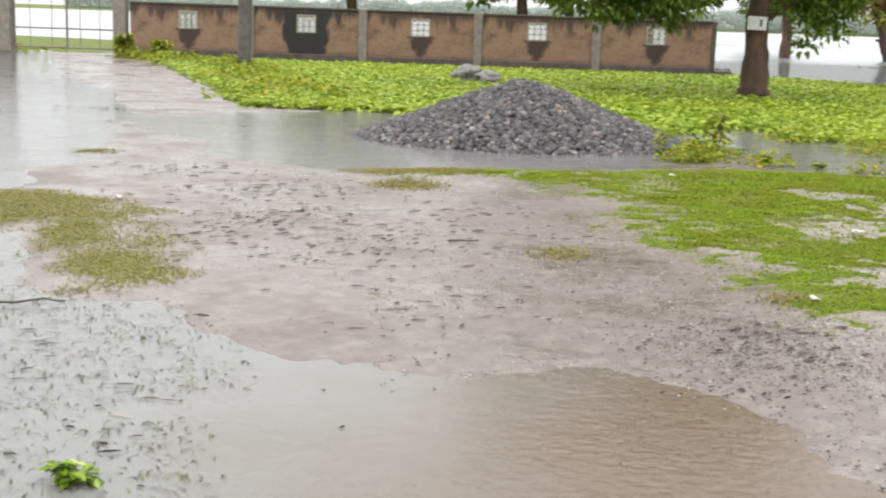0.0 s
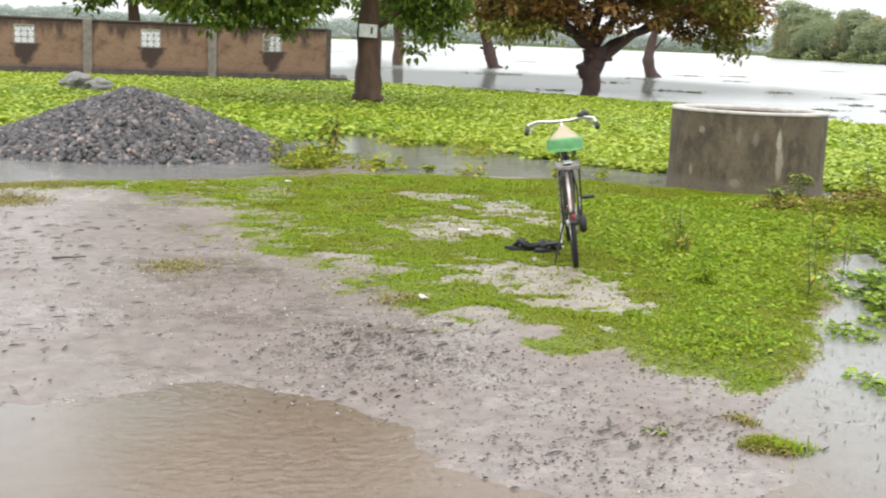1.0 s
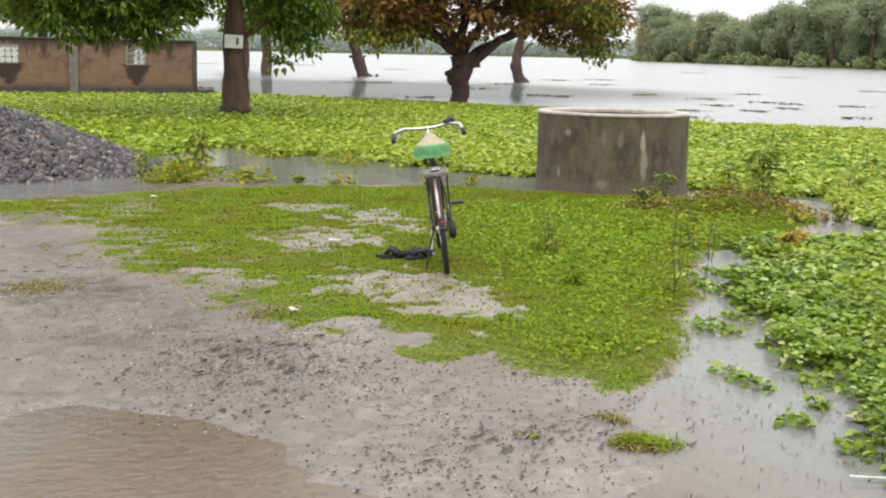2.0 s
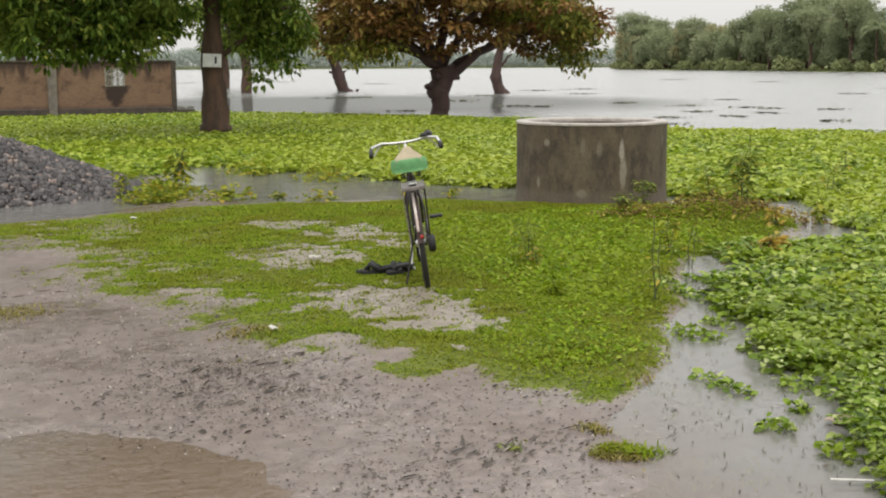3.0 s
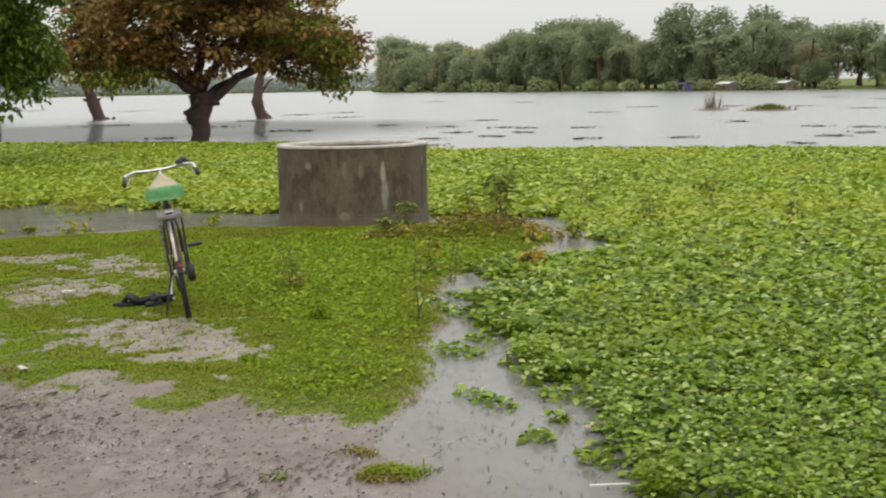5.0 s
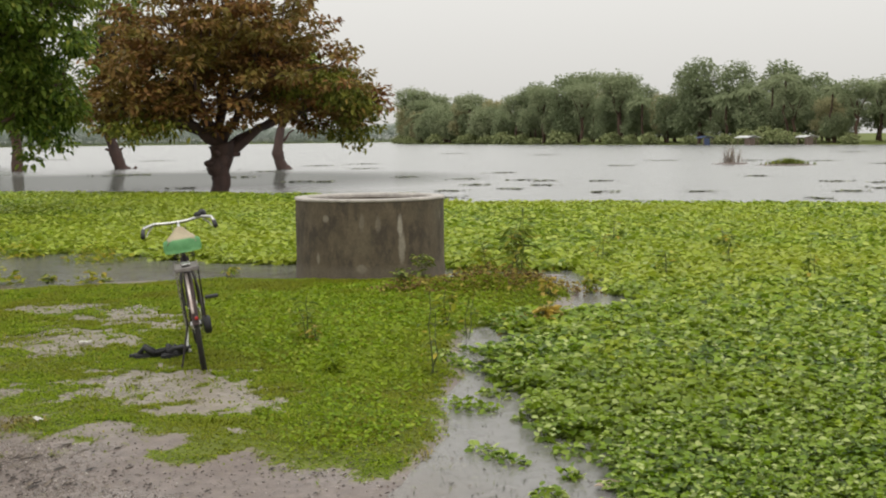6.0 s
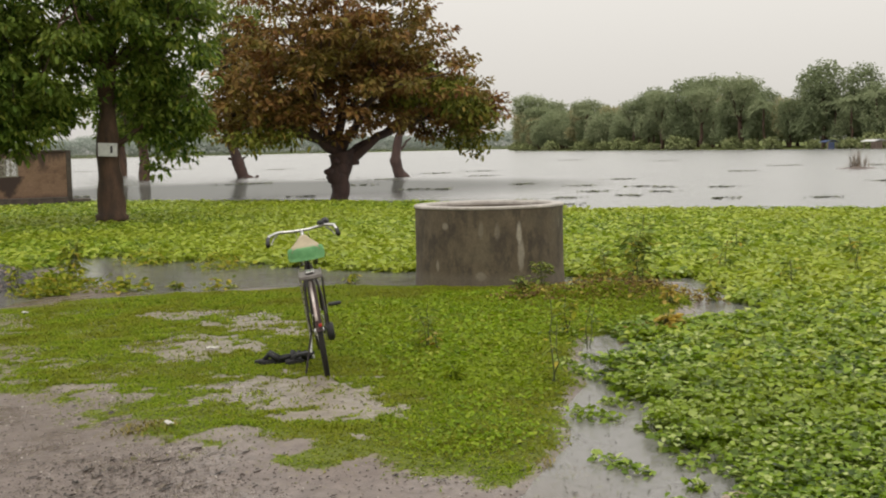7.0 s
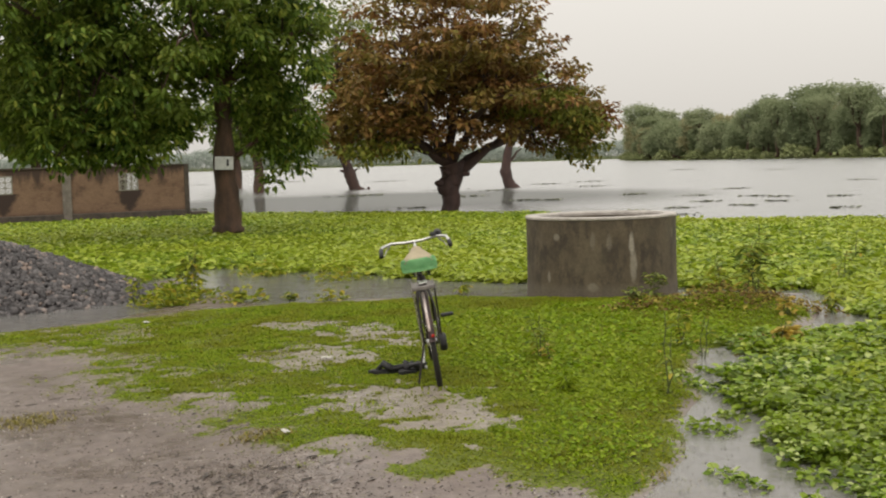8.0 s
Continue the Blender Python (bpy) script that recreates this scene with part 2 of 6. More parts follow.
def water_material(name, silt, clear, wave, wave_scale, rough, lee=None, lee_r=(0, 1), plume=None):
    """Still flood water: silt below, Fresnel gloss above."""
    m, nt, nl, b = material(name)
    low = nt.new("ShaderNodeBsdfDiffuse")
    tone = noise_node(nt, nl, 0.5, 4)
    body = mix_node(nt, nl, tone, silt, [c * 0.75 for c in silt])
    if plume:
        # stirred brown mud hangs in the puddle on the track
        pc, pd, pr = nt.new("ShaderNodeTexCoord"), nt.new("ShaderNodeVectorMath"), nt.new("ShaderNodeMapRange")
        pd.operation = "DISTANCE"
        pd.inputs[1].default_value = (*plume[0], 0)
        nl.new(pc.outputs["Object"], pd.inputs[0])
        wander = nt.new("ShaderNodeMath")
        wander.operation = "MULTIPLY_ADD"
        wander.inputs[1].default_value = 1.8
        nl.new(noise_node(nt, nl, 0.9, 4), wander.inputs[0])
        nl.new(pd.outputs["Value"], wander.inputs[2])
        pr.inputs["From Min"].default_value, pr.inputs["From Max"].default_value = plume[1][0] + 0.9, plume[1][1] + 0.9
        pr.inputs["To Min"].default_value, pr.inputs["To Max"].default_value = 1.0, 0.0
        nl.new(wander.outputs[0], pr.inputs["Value"])
        body = mix_node(nt, nl, pr.outputs[0], body, plume[2])
    nl.new(body, low.inputs[0])
    see = nt.new("ShaderNodeBsdfTransparent")
    mx = nt.new("ShaderNodeMixShader")
    mx.inputs[0].default_value = clear
    nl.new(low.outputs[0], mx.inputs[1])
    nl.new(see.outputs[0], mx.inputs[2])
    gl = nt.new("ShaderNodeBsdfGlossy")
    gl.inputs["Roughness"].default_value = rough
    fr = nt.new("ShaderNodeFresnel")
    fr.inputs["IOR"].default_value = 1.33
    gloss = fr.outputs[0]
    bp = nt.new("ShaderNodeBump")
    bp.inputs["Strength"].default_value, bp.inputs["Distance"].default_value = wave, 0.02
    nl.new(noise_node(nt, nl, wave_scale, 4), bp.inputs["Height"])
    if lee:
        # sheltered water by the shore trees lies calmer than the open lake
        tc, dist, mr = nt.new("ShaderNodeTexCoord"), nt.new("ShaderNodeVectorMath"), nt.new("ShaderNodeMapRange")
        dist.operation = "DISTANCE"
        dist.inputs[1].default_value = (*lee, 0)
        nl.new(tc.outputs["Object"], dist.inputs[0])
        mr.inputs["From Min"].default_value, mr.inputs["From Max"].default_value = lee_r
        mr.inputs["To Min"].default_value, mr.inputs["To Max"].default_value = wave * 0.02, wave
        nl.new(dist.outputs["Value"], mr.inputs["Value"])
        nl.new(mr.outputs[0], bp.inputs["Strength"])
        bp.inputs["Distance"].default_value = 0.12
        rr = nt.new("ShaderNodeMapRange")
        rr.inputs["From Min"].default_value, rr.inputs["From Max"].default_value = lee_r
        rr.inputs["To Min"].default_value, rr.inputs["To Max"].default_value = rough, 0.22
        nl.new(dist.outputs["Value"], rr.inputs["Value"])
        nl.new(rr.outputs[0], gl.inputs["Roughness"])
        # towards the lee's centre the body colour is darkened and the gloss cut
        dulling = nt.new("ShaderNodeMapRange")
        dulling.inputs["From Min"].default_value, dulling.inputs["From Max"].default_value = lee_r
        dulling.inputs["To Min"].default_value, dulling.inputs["To Max"].default_value = 0.52, 1.0
        nl.new(dist.outputs["Value"], dulling.inputs["Value"])
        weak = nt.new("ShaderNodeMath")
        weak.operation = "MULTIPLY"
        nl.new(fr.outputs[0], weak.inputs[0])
        nl.new(dulling.outputs[0], weak.inputs[1])
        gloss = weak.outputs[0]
        darkening = nt.new("ShaderNodeMapRange")
        darkening.inputs["From Min"].default_value, darkening.inputs["From Max"].default_value = lee_r
        darkening.inputs["To Min"].default_value, darkening.inputs["To Max"].default_value = 0.8, 0.0
        nl.new(dist.outputs["Value"], darkening.inputs["Value"])
        nl.new(mix_node(nt, nl, darkening.outputs[0], body, (0.06, 0.065, 0.055)), low.inputs[0])
    nl.new(bp.outputs[0], gl.inputs["Normal"])
    nl.new(bp.outputs[0], fr.inputs["Normal"])
    top = nt.new("ShaderNodeMixShader")
    nl.new(gloss, top.inputs[0])
    nl.new(mx.outputs[0], top.inputs[1])
    nl.new(gl.outputs[0], top.inputs[2])
    nl.new(top.outputs[0], nt["Material Output"].inputs[0])
    return m


GROUND = ground_material()
FLOOD = water_material("flood_water", (0.30, 0.295, 0.28), 0.42, 0.2, 20, 0.03, plume=((0.05, 2.2), (0.7, 2.5), (0.18, 0.125, 0.084)))
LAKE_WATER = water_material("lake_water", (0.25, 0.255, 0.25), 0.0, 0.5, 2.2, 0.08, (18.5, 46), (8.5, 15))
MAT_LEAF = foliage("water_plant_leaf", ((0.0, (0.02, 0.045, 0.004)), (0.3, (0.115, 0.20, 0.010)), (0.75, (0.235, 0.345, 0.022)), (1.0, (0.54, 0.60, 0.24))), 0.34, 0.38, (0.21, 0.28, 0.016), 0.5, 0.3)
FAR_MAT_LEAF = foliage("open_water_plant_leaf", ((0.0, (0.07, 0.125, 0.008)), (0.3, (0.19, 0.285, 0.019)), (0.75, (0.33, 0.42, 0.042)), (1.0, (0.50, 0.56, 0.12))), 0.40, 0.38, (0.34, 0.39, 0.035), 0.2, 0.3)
TALL_LEAF = foliage("tall_weed_leaf", ((0.0, (0.08, 0.13, 0.02)), (0.5, (0.19, 0.25, 0.035)), (0.85, (0.36, 0.36, 0.06)), (1.0, (0.48, 0.36, 0.06))), 0.5, 0.38)
ORANGE_LEAF = foliage("faded_orange_leaf", ((0.0, (0.28, 0.24, 0.04)), (0.5, (0.45, 0.32, 0.06)), (1.0, (0.58, 0.45, 0.15))), 0.5, 0.35)
GRASS_LEAF = foliage("grass_blade", ((0.0, (0.09, 0.145, 0.009)), (0.5, (0.185, 0.265, 0.014)), (0.9, (0.265, 0.345, 0.026)), (1.0, (0.33, 0.29, 0.05))), 0.6, 0.38, (0.19, 0.185, 0.02), 1.3, 0.05)
CLOVER_LEAF = foliage("creeping_turf_leaf", ((0.0, (0.10, 0.175, 0.009)), (0.5, (0.20, 0.305, 0.014)), (0.9, (0.285, 0.395, 0.024)), (1.0, (0.38, 0.42, 0.07))), 0.45, 0.38, (0.215, 0.275, 0.014), 0.9, 0.15)
OLIVE_LEAF = foliage("drowned_grass", ((0.0, (0.12, 0.11, 0.018)), (0.6, (0.21, 0.18, 0.035)), (1.0, (0.30, 0.24, 0.08))), 0.5, 0.25)
WEED_LEAF = foliage("weed_leaf", ((0.0, (0.12, 0.18, 0.015)), (0.5, (0.24, 0.28, 0.022)), (0.9, (0.34, 0.33, 0.035)), (1.0, (0.40, 0.30, 0.05))), 0.45, 0.35)
TREE_LEAF = foliage("dark_leaf", ((0.0, (0.035, 0.066, 0.012)), (0.45, (0.09, 0.155, 0.025)), (0.82, (0.21, 0.30, 0.055)), (1.0, (0.32, 0.32, 0.06))), 0.5, 0.42, (0.15, 0.19, 0.03), 0.9)
ALMOND_LEAF = foliage("russet_leaf", ((0.0, (0.095, 0.045, 0.02)), (0.4, (0.21, 0.10, 0.038)), (0.8, (0.34, 0.18, 0.062)), (1.0, (0.22, 0.19, 0.04))), 0.5, 0.35, (0.15, 0.15, 0.03), 0.45)
PALE_LEAF = foliage("pale_leaf", ((0.0, (0.08, 0.12, 0.02)), (0.6, (0.18, 0.22, 0.04)), (1.0, (0.30, 0.29, 0.07))), 0.45, 0.3)
# far shore greens and tawny, paled in the colour to stand in for haze
HAZE_PALED_LEAF = foliage("haze_paled_leaf", ((0.0, (0.21, 0.26, 0.145)), (0.5, (0.26, 0.30, 0.17)), (1.0, (0.32, 0.35, 0.21))), 0.9, 0.5, (0.38, 0.39, 0.25), 0.03, 0.0)
HAZE_TAWNY_LEAF = foliage("haze_tawny_leaf", ((0.0, (0.27, 0.26, 0.14)), (0.5, (0.33, 0.31, 0.17)), (1.0, (0.40, 0.37, 0.22))), 0.9, 0.5, (0.36, 0.37, 0.22), 0.03, 0.0)
HAZE_DEEP_LEAF = foliage("haze_deep_leaf", ((0.0, (0.18, 0.225, 0.125)), (0.5, (0.225, 0.265, 0.15)), (1.0, (0.28, 0.315, 0.185))), 0.9, 0.5, (0.28, 0.31, 0.18), 0.03, 0.0)
# distant woods: haze painted as a greyer, paler leaf colour
HAZY_LEAF = foliage("haze_grey_leaf", ((0.0, (0.34, 0.39, 0.35)), (1.0, (0.40, 0.44, 0.39))), 0.9, 0.5, gloss=0.0)
MOUND_LEAF = foliage("dead_creeper_leaf", ((0.0, (0.09, 0.055, 0.026)), (0.45, (0.20, 0.125, 0.045)), (0.8, (0.28, 0.24, 0.045)), (1.0, (0.44, 0.36, 0.08))), 0.6, 0.35)
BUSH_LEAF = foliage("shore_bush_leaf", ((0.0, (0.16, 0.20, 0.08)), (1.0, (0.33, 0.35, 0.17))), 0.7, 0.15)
BARK = mottled("bark", (0.03, 0.018, 0.012), (0.135, 0.075, 0.048), 5, (0.75, 0.95), 0.8, 0.03, stretch=(1, 1, 0.3))
RED_BARK = mottled("red_bark", (0.035, 0.02, 0.018), (0.10, 0.055, 0.045), 4, (0.7, 0.9), 0.8, 0.03, stretch=(1, 1, 0.3))
CONCRETE = mottled("old_concrete", (0.13, 0.115, 0.095), (0.30, 0.275, 0.235), 2.5, (0.75, 0.9), 0.4, 0.01)


# ---------------------------------------------------------------- the plan: outlines in metres
WATER = -0.02
GRASS_AREA = [(-1.37, 10.93), (-0.28, 11.12), (0.89, 11.13), (1.57, 11.45), (2.48, 11.46), (3.29, 11.47), (4.15, 11.14), (5.12, 10.93), (5.73, 10.29), (7.1, 9.25), (7.41, 8.84), (7.56, 8.1), (7.17, 7.32), (6.62, 6.78),
              (5.7, 6.43), (4.89, 6.06), (4.27, 5.4), (3.81, 4.65), (3.34, 4.24), (2.97, 3.72), (2.74, 3.37), (2.41, 3.11), (2.01, 2.76), (1.95, 2.99), (1.75, 3.24), (1.72, 3.55), (1.37, 3.62), (1.34, 3.99), (1.04, 4.41),
              (0.88, 4.75), (0.75, 5.52), (0.55, 6.41), (0.21, 6.87), (0.27, 7.77), (0.45, 8.8), (-0.13, 9.63), (-0.87, 10.05), (-1.37, 9.94)]
BARE = [(3.03, 8.83, 0.42, 0.88), (2.16, 7.63, 0.47, 0.68), (2.49, 9.41, 0.26, 0.38), (2.0, 5.28, 0.5, 0.67), (2.16, 4.75, 0.25, 0.37), (1.01, 5.92, 0.24, 0.36), (1.29, 4.35, 0.18, 0.18), (1.4, 3.97, 0.2, 0.15),
        (1.81, 7.28, 0.18, 0.34), (0.78, 7.91, 0.2, 0.24), (3.14, 7.77, 0.14, 0.4), (0.87, 6.41, 0.2, 0.2), (1.85, 3.98, 0.1, 0.13)]
CLOVER_AREA = [(2.0, 2.76), (2.75, 3.4), (3.35, 4.25), (3.85, 4.7), (4.9, 6.1), (6.6, 6.85), (7.1, 8.4), (6.0, 9.3), (4.6, 9.6), (3.6, 8.6), (3.1, 7.0), (2.75, 5.6), (2.45, 4.5), (1.85, 3.6), (1.8, 3.2)]
CHANNEL = [(5.14, 6.25), (5.35, 6.19), (5.02, 5.52), (4.26, 4.84), (3.82, 4.16), (3.44, 3.61), (3.05, 3.18), (2.89, 2.84), (3.09, 2.71), (3.14, 2.48), (2.86, 2.1), (2.67, 1.8), (2.37, 1.45), (2.3, 1.1), (2.3, -1.5), (0.9, -1.5), (1.2, 1.5), (1.6, 1.7), (1.75, 2.0), (1.85, 2.4),
           (2.1, 2.7), (2.45, 3.05), (2.8, 3.3), (3.05, 3.7), (3.4, 4.15), (3.9, 4.6), (4.35, 5.35), (4.95, 6.0)]
POOL = [(7.72, 10.06), (8.16, 9.53), (8.18, 8.64), (8.69, 8.64), (7.8, 7.33), (6.94, 6.07), (6.54, 6.08), (6.5, 6.37), (7.29, 7.4), (7.45, 8.35), (7.01, 9.1)]
STRIP = [(3.51, 17.3), (4.31, 17.05), (4.28, 15.6), (4.92, 15.55), (5.5, 14.3), (5.6, 13.26), (6.06, 12.52), (6.56, 11.81), (5.75, 10.4), (5.16, 10.95), (4.53, 11.57), (3.92, 11.85), (3.23, 11.9), (3.09, 13.07), (2.72, 13.5)]
BAND = [(-5.6, 16.4), (-2.4, 18.4), (0.0, 17.0), (2.4, 14.6), (2.5, 12.9), (1.5, 11.9), (-0.2, 11.1), (-1.1, 10.9), (-2.2, 11.0), (-3.2, 11.6), (-3.6, 13.5), (-4.6, 14.5)]
LEFT_WATER = [(-14.5, 42), (-9.5, 26.4), (-6.8, 20.6), (-5.5, 15.0), (-4.9, 11.3), (-5.2, 9.9), (-4.9, 8.9), (-9, 9), (-30, 8), (-40, 40)]
LEFT_SHALLOW = [(-3.6, 4.9), (-2.7, 4.5), (-2.3, 3.8), (-2.1, 2.2), (-1.7, 1.5), (-1.5, -1.5), (-9, -1.5), (-7, 6.5), (-4.2, 6.7), (-3.7, 5.8)]
BROWN_PUDDLE = [(-1.9, 3.3), (-1.1, 3.2), (-0.5, 3.3), (-0.1, 3.0), (0.2, 2.6), (0.4, 1.9), (0.6, 0.5), (0.5, -1.5), (-2.4, -1.5), (-2.3, 2.0), (-2.2, 3.6)]
OLIVE = [(-5.2, 8.6), (-4.0, 8.5), (-3.4, 7.9), (-3.0, 6.4), (-2.5, 5.5), (-2.5, 4.9), (-3.0, 4.7), (-3.3, 4.9), (-3.7, 5.9), (-4.2, 6.7), (-5.5, 7)]
PLANTS = [(-11.4, 45), (-6.6, 28.4), (-4.7, 21.9), (-3.8, 18.6), (-2.0, 18.7), (-0.9, 18.0), (0.6, 17.4), (2.2, 15.4), (2.7, 16.0), (3.5, 17.4), (4.35, 17.1), (4.35, 15.7), (5.0, 15.6), (5.55, 14.3), (5.65, 13.3), (6.1, 12.6), (6.6, 11.9), (7.3, 11.0), (7.72, 10.2), (8.2, 9.55), (8.7, 8.65),
          (7.85, 7.3), (6.95, 6.05), (6.5, 6.1), (5.9, 6.3), (5.35, 6.19), (5.02, 5.52), (4.26, 4.84), (3.82, 4.16), (3.44, 3.61), (3.05, 3.18), (2.89, 2.84), (3.09, 2.71), (3.14, 2.48), (2.86, 2.1), (2.67, 1.8), (2.37, 1.45), (2.26, 1.27), (2.32, 0.86), (2.6, -3),
          (26, -4), (24, 12), (21.7, 15.8), (19.4, 18.9), (16.9, 22.3), (16.4, 28.4), (14.7, 31.8), (12.1, 35.8), (9.3, 39), (9, 37.7), (-10.6, 38.9)]
# loose clumps that drift in the channel: place and half sizes
CLUMPS = [(4.01, 4.74, 0.09, 0.38), (3.29, 3.8, 0.17, 0.25), (2.71, 2.82, 0.1, 0.29), (3.03, 2.54, 0.1, 0.25), (2.47, 2.13, 0.08, 0.13), (2.42, 1.69, 0.07, 0.15), (4.47, 5.27, 0.06, 0.3), (4.11, 5.07, 0.1, 0.32), (4.72, 5.25, 0.06, 0.25), (3.61, 3.98, 0.05, 0.17),
          (4.96, 6.26, 0.1, 0.24), (2.75, 2.29, 0.04, 0.08)]
LAKE = [(-200, 62), (-20, 60), (0, 50), (9, 40.5), (12.3, 36), (15, 31.8), (16.7, 28.3), (17.1, 22.5), (19.7, 19.0), (22, 15.8), (25, 10), (45, -25), (120, -60), (142, 30), (139, 95), (141, 118), (147, 152), (157, 195),
        (176, 262), (270, 400), (150, 430), (-60, 430), (-300, 300)]

# ---------------------------------------------------------------- ground and water


def ground_height(x, y):
    near = np.hypot(x + 1.1, y + 2) < 70
    wob = (fbm(x * 1.3, y * 1.3, 3) - 0.5) * 0.5
    z = 0.028 * (fbm(x * 0.9, y * 0.9, 5) - 0.42) + 0.016 * (fbm(x * 5, y * 5, 8) - 0.5)
    z = z - 0.010
    z += 0.035 * ramp01(inside(GRASS_AREA, x, y) + wob, -0.25, 0.3)
    z += 0.016 * ramp01(inside(OLIVE, x, y) + wob, -0.2, 0.3)
    for poly, depth, soft in ((CHANNEL, 0.07, 0.12), (POOL, 0.06, 0.15), (STRIP, 0.08, 0.3), (BAND, 0.045, 0.6), (LEFT_WATER, 0.07, 0.6), (LEFT_SHALLOW, 0.03, 0.4), (BROWN_PUDDLE, 0.042, 0.45), (PLANTS, 0.07, 0.3)):
        z -= depth * ramp01(inside(poly, x, y) + wob * 0.5, -soft, soft)
    mound = np.exp(-(((x - 6.7) / 0.8) ** 2 + ((y - 8.0) / 0.7) ** 2))
    z += 0.13 * mound * (0.7 + 0.6 * fbm(x * 4, y * 4, 21))
    z = np.where(near, z, 0.0)
    lake = inside(LAKE, x, y)
    z -= 0.7 * ramp01(lake, -0.5, 6.0)
    far = np.hypot(x, y) > 100
    z += np.where(far, 0.35 * ramp01(-lake, 0, 8), 0)
    return z


def turf_cover(x, y):
    """How thick the turf is: ragged and thin towards the track, close towards the channel."""
    coarse, fine, crumbs = fbm(x * 2.2, y * 2.2, 13, 5) - 0.5, fbm(x * 6, y * 6, 19, 4) - 0.5, fbm(x * 15, y * 15, 27, 3) - 0.5
    thin = ramp01(0.12 * y - x, -1.7, 0.1)
    g = ramp01(inside(GRASS_AREA, x, y) + (0.22 + 0.9 * thin) * (0.8 * coarse + 0.8 * fine + 0.5 * crumbs), -0.1 - 0.1 * thin, 0.12 + 0.35 * thin)
    g = g * (1 - (0.15 + 0.55 * thin) * ramp01(fbm(x * 3.2, y * 4.5, 23, 5) + 0.3 * crumbs, 0.46, 0.60))
    for bx, by, rx, ry in BARE:
        r = np.hypot((x - bx) / (rx * 1.1), (y - by) / (ry * 1.1))
        g *= ramp01(r + 1.2 * coarse + 1.9 * fine + 1.2 * crumbs, 0.45, 1.1)
    return g


def spread(stops):
    """Grid lines whose spacing grows away from the near ground."""
    out = []
    for (a, b, step) in stops:
        out += list(np.arange(a, b - 1e-6, step))
    return np.array(out + [stops[-1][1]])


gx = spread([(-1500, -300, 150), (-300, -40, 20), (-40, -8, 1.0), (-8, -2, 0.08), (-2, 8, 0.045), (8, 10, 0.1), (10, 40, 0.8), (40, 300, 10), (300, 1500, 150)])
gy = spread([(-1500, -60, 160), (-60, -4, 4), (-4, 0.5, 0.4), (0.5, 10, 0.045), (10, 13.5, 0.075), (13.5, 20, 0.2), (20, 60, 0.8), (60, 460, 10), (460, 1500, 130)])
X, Y = np.meshgrid(gx, gy)
Z = ground_height(X, Y)
nx, ny = len(gx), len(gy)
idx = np.arange(nx * ny).reshape(ny, nx)
gf = np.stack([idx[:-1, :-1], idx[:-1, 1:], idx[1:, 1:], idx[1:, :-1]], -1).reshape(-1, 4)
gme = quads("ground", np.stack([X, Y, Z], -1).reshape(-1, 3), gf, GROUND, True)
T = turf_cover(X, Y)
T = np.maximum(T, 0.5 * ramp01(inside(OLIVE, X, Y) + (fbm(X * 3, Y * 3, 31) - 0.5) * 1.1, -0.2, 0.5))
land = np.where(np.hypot(X, Y) > 100, ramp01(-inside(LAKE, X, Y), 0, 5), 0)
T = np.maximum(T, land)
T = np.maximum(T, ramp01(inside(PLANTS, X, Y), -0.1, 0.3) * 0.7)
T = np.maximum(T, ramp01(Y, 38.5, 42) * ramp01(-inside(LAKE, X, Y), 0, 1))
attr = gme.attributes.new("turf", "FLOAT", "POINT")
attr.data.foreach_set("value", (T ** 1.4).astype(np.float32).ravel())
dry = gme.attributes.new("sand", "FLOAT", "POINT")
dry.data.foreach_set("value", (0.65 * ramp01(inside(GRASS_AREA, X, Y) + (fbm(X * 2, Y * 2, 77) - 0.5), 0.0, 0.6)).astype(np.float32).ravel())
ground = tagged(new("ground", gme), "wet sandy ground with turf, puddles and flooded hollows", "ground", kind="structure")

bm = bmesh.new()
bmesh.ops.create_grid(bm, x_segments=8, y_segments=8, size=1, matrix=Matrix.Translation((-8, 20, WATER)) @ Matrix.Diagonal((70, 40, 1, 1)))
tagged(part("water", bm, FLOOD), "shallow brown flood water lying in hollows of the ground", "water", kind="structure")
bm = bmesh.new()
corners = [bm.verts.new((x, y, WATER + 0.006)) for x, y in LAKE]
bmesh.ops.triangle_fill(bm, use_beauty=True, edges=[bm.edges.new((a, b)) for a, b in zip(corners, corners[1:] + corners[:1])])
for f in bm.faces:
    f.normal_update()
    if f.normal.z < 0:
        f.normal_flip()
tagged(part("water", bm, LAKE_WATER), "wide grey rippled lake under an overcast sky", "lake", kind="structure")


# ---------------------------------------------------------------- plants on ground and water
def scatter(poly, density, margin=0.0):
    xs, ys = [p[0] for p in poly], [p[1] for p in poly]
    n = int(density * (max(xs) - min(xs)) * (max(ys) - min(ys)))
    x, y = rng.uniform(min(xs), max(xs), n), rng.uniform(min(ys), max(ys), n)
    keep = inside(poly, x, y) > margin
    return x[keep], y[keep]


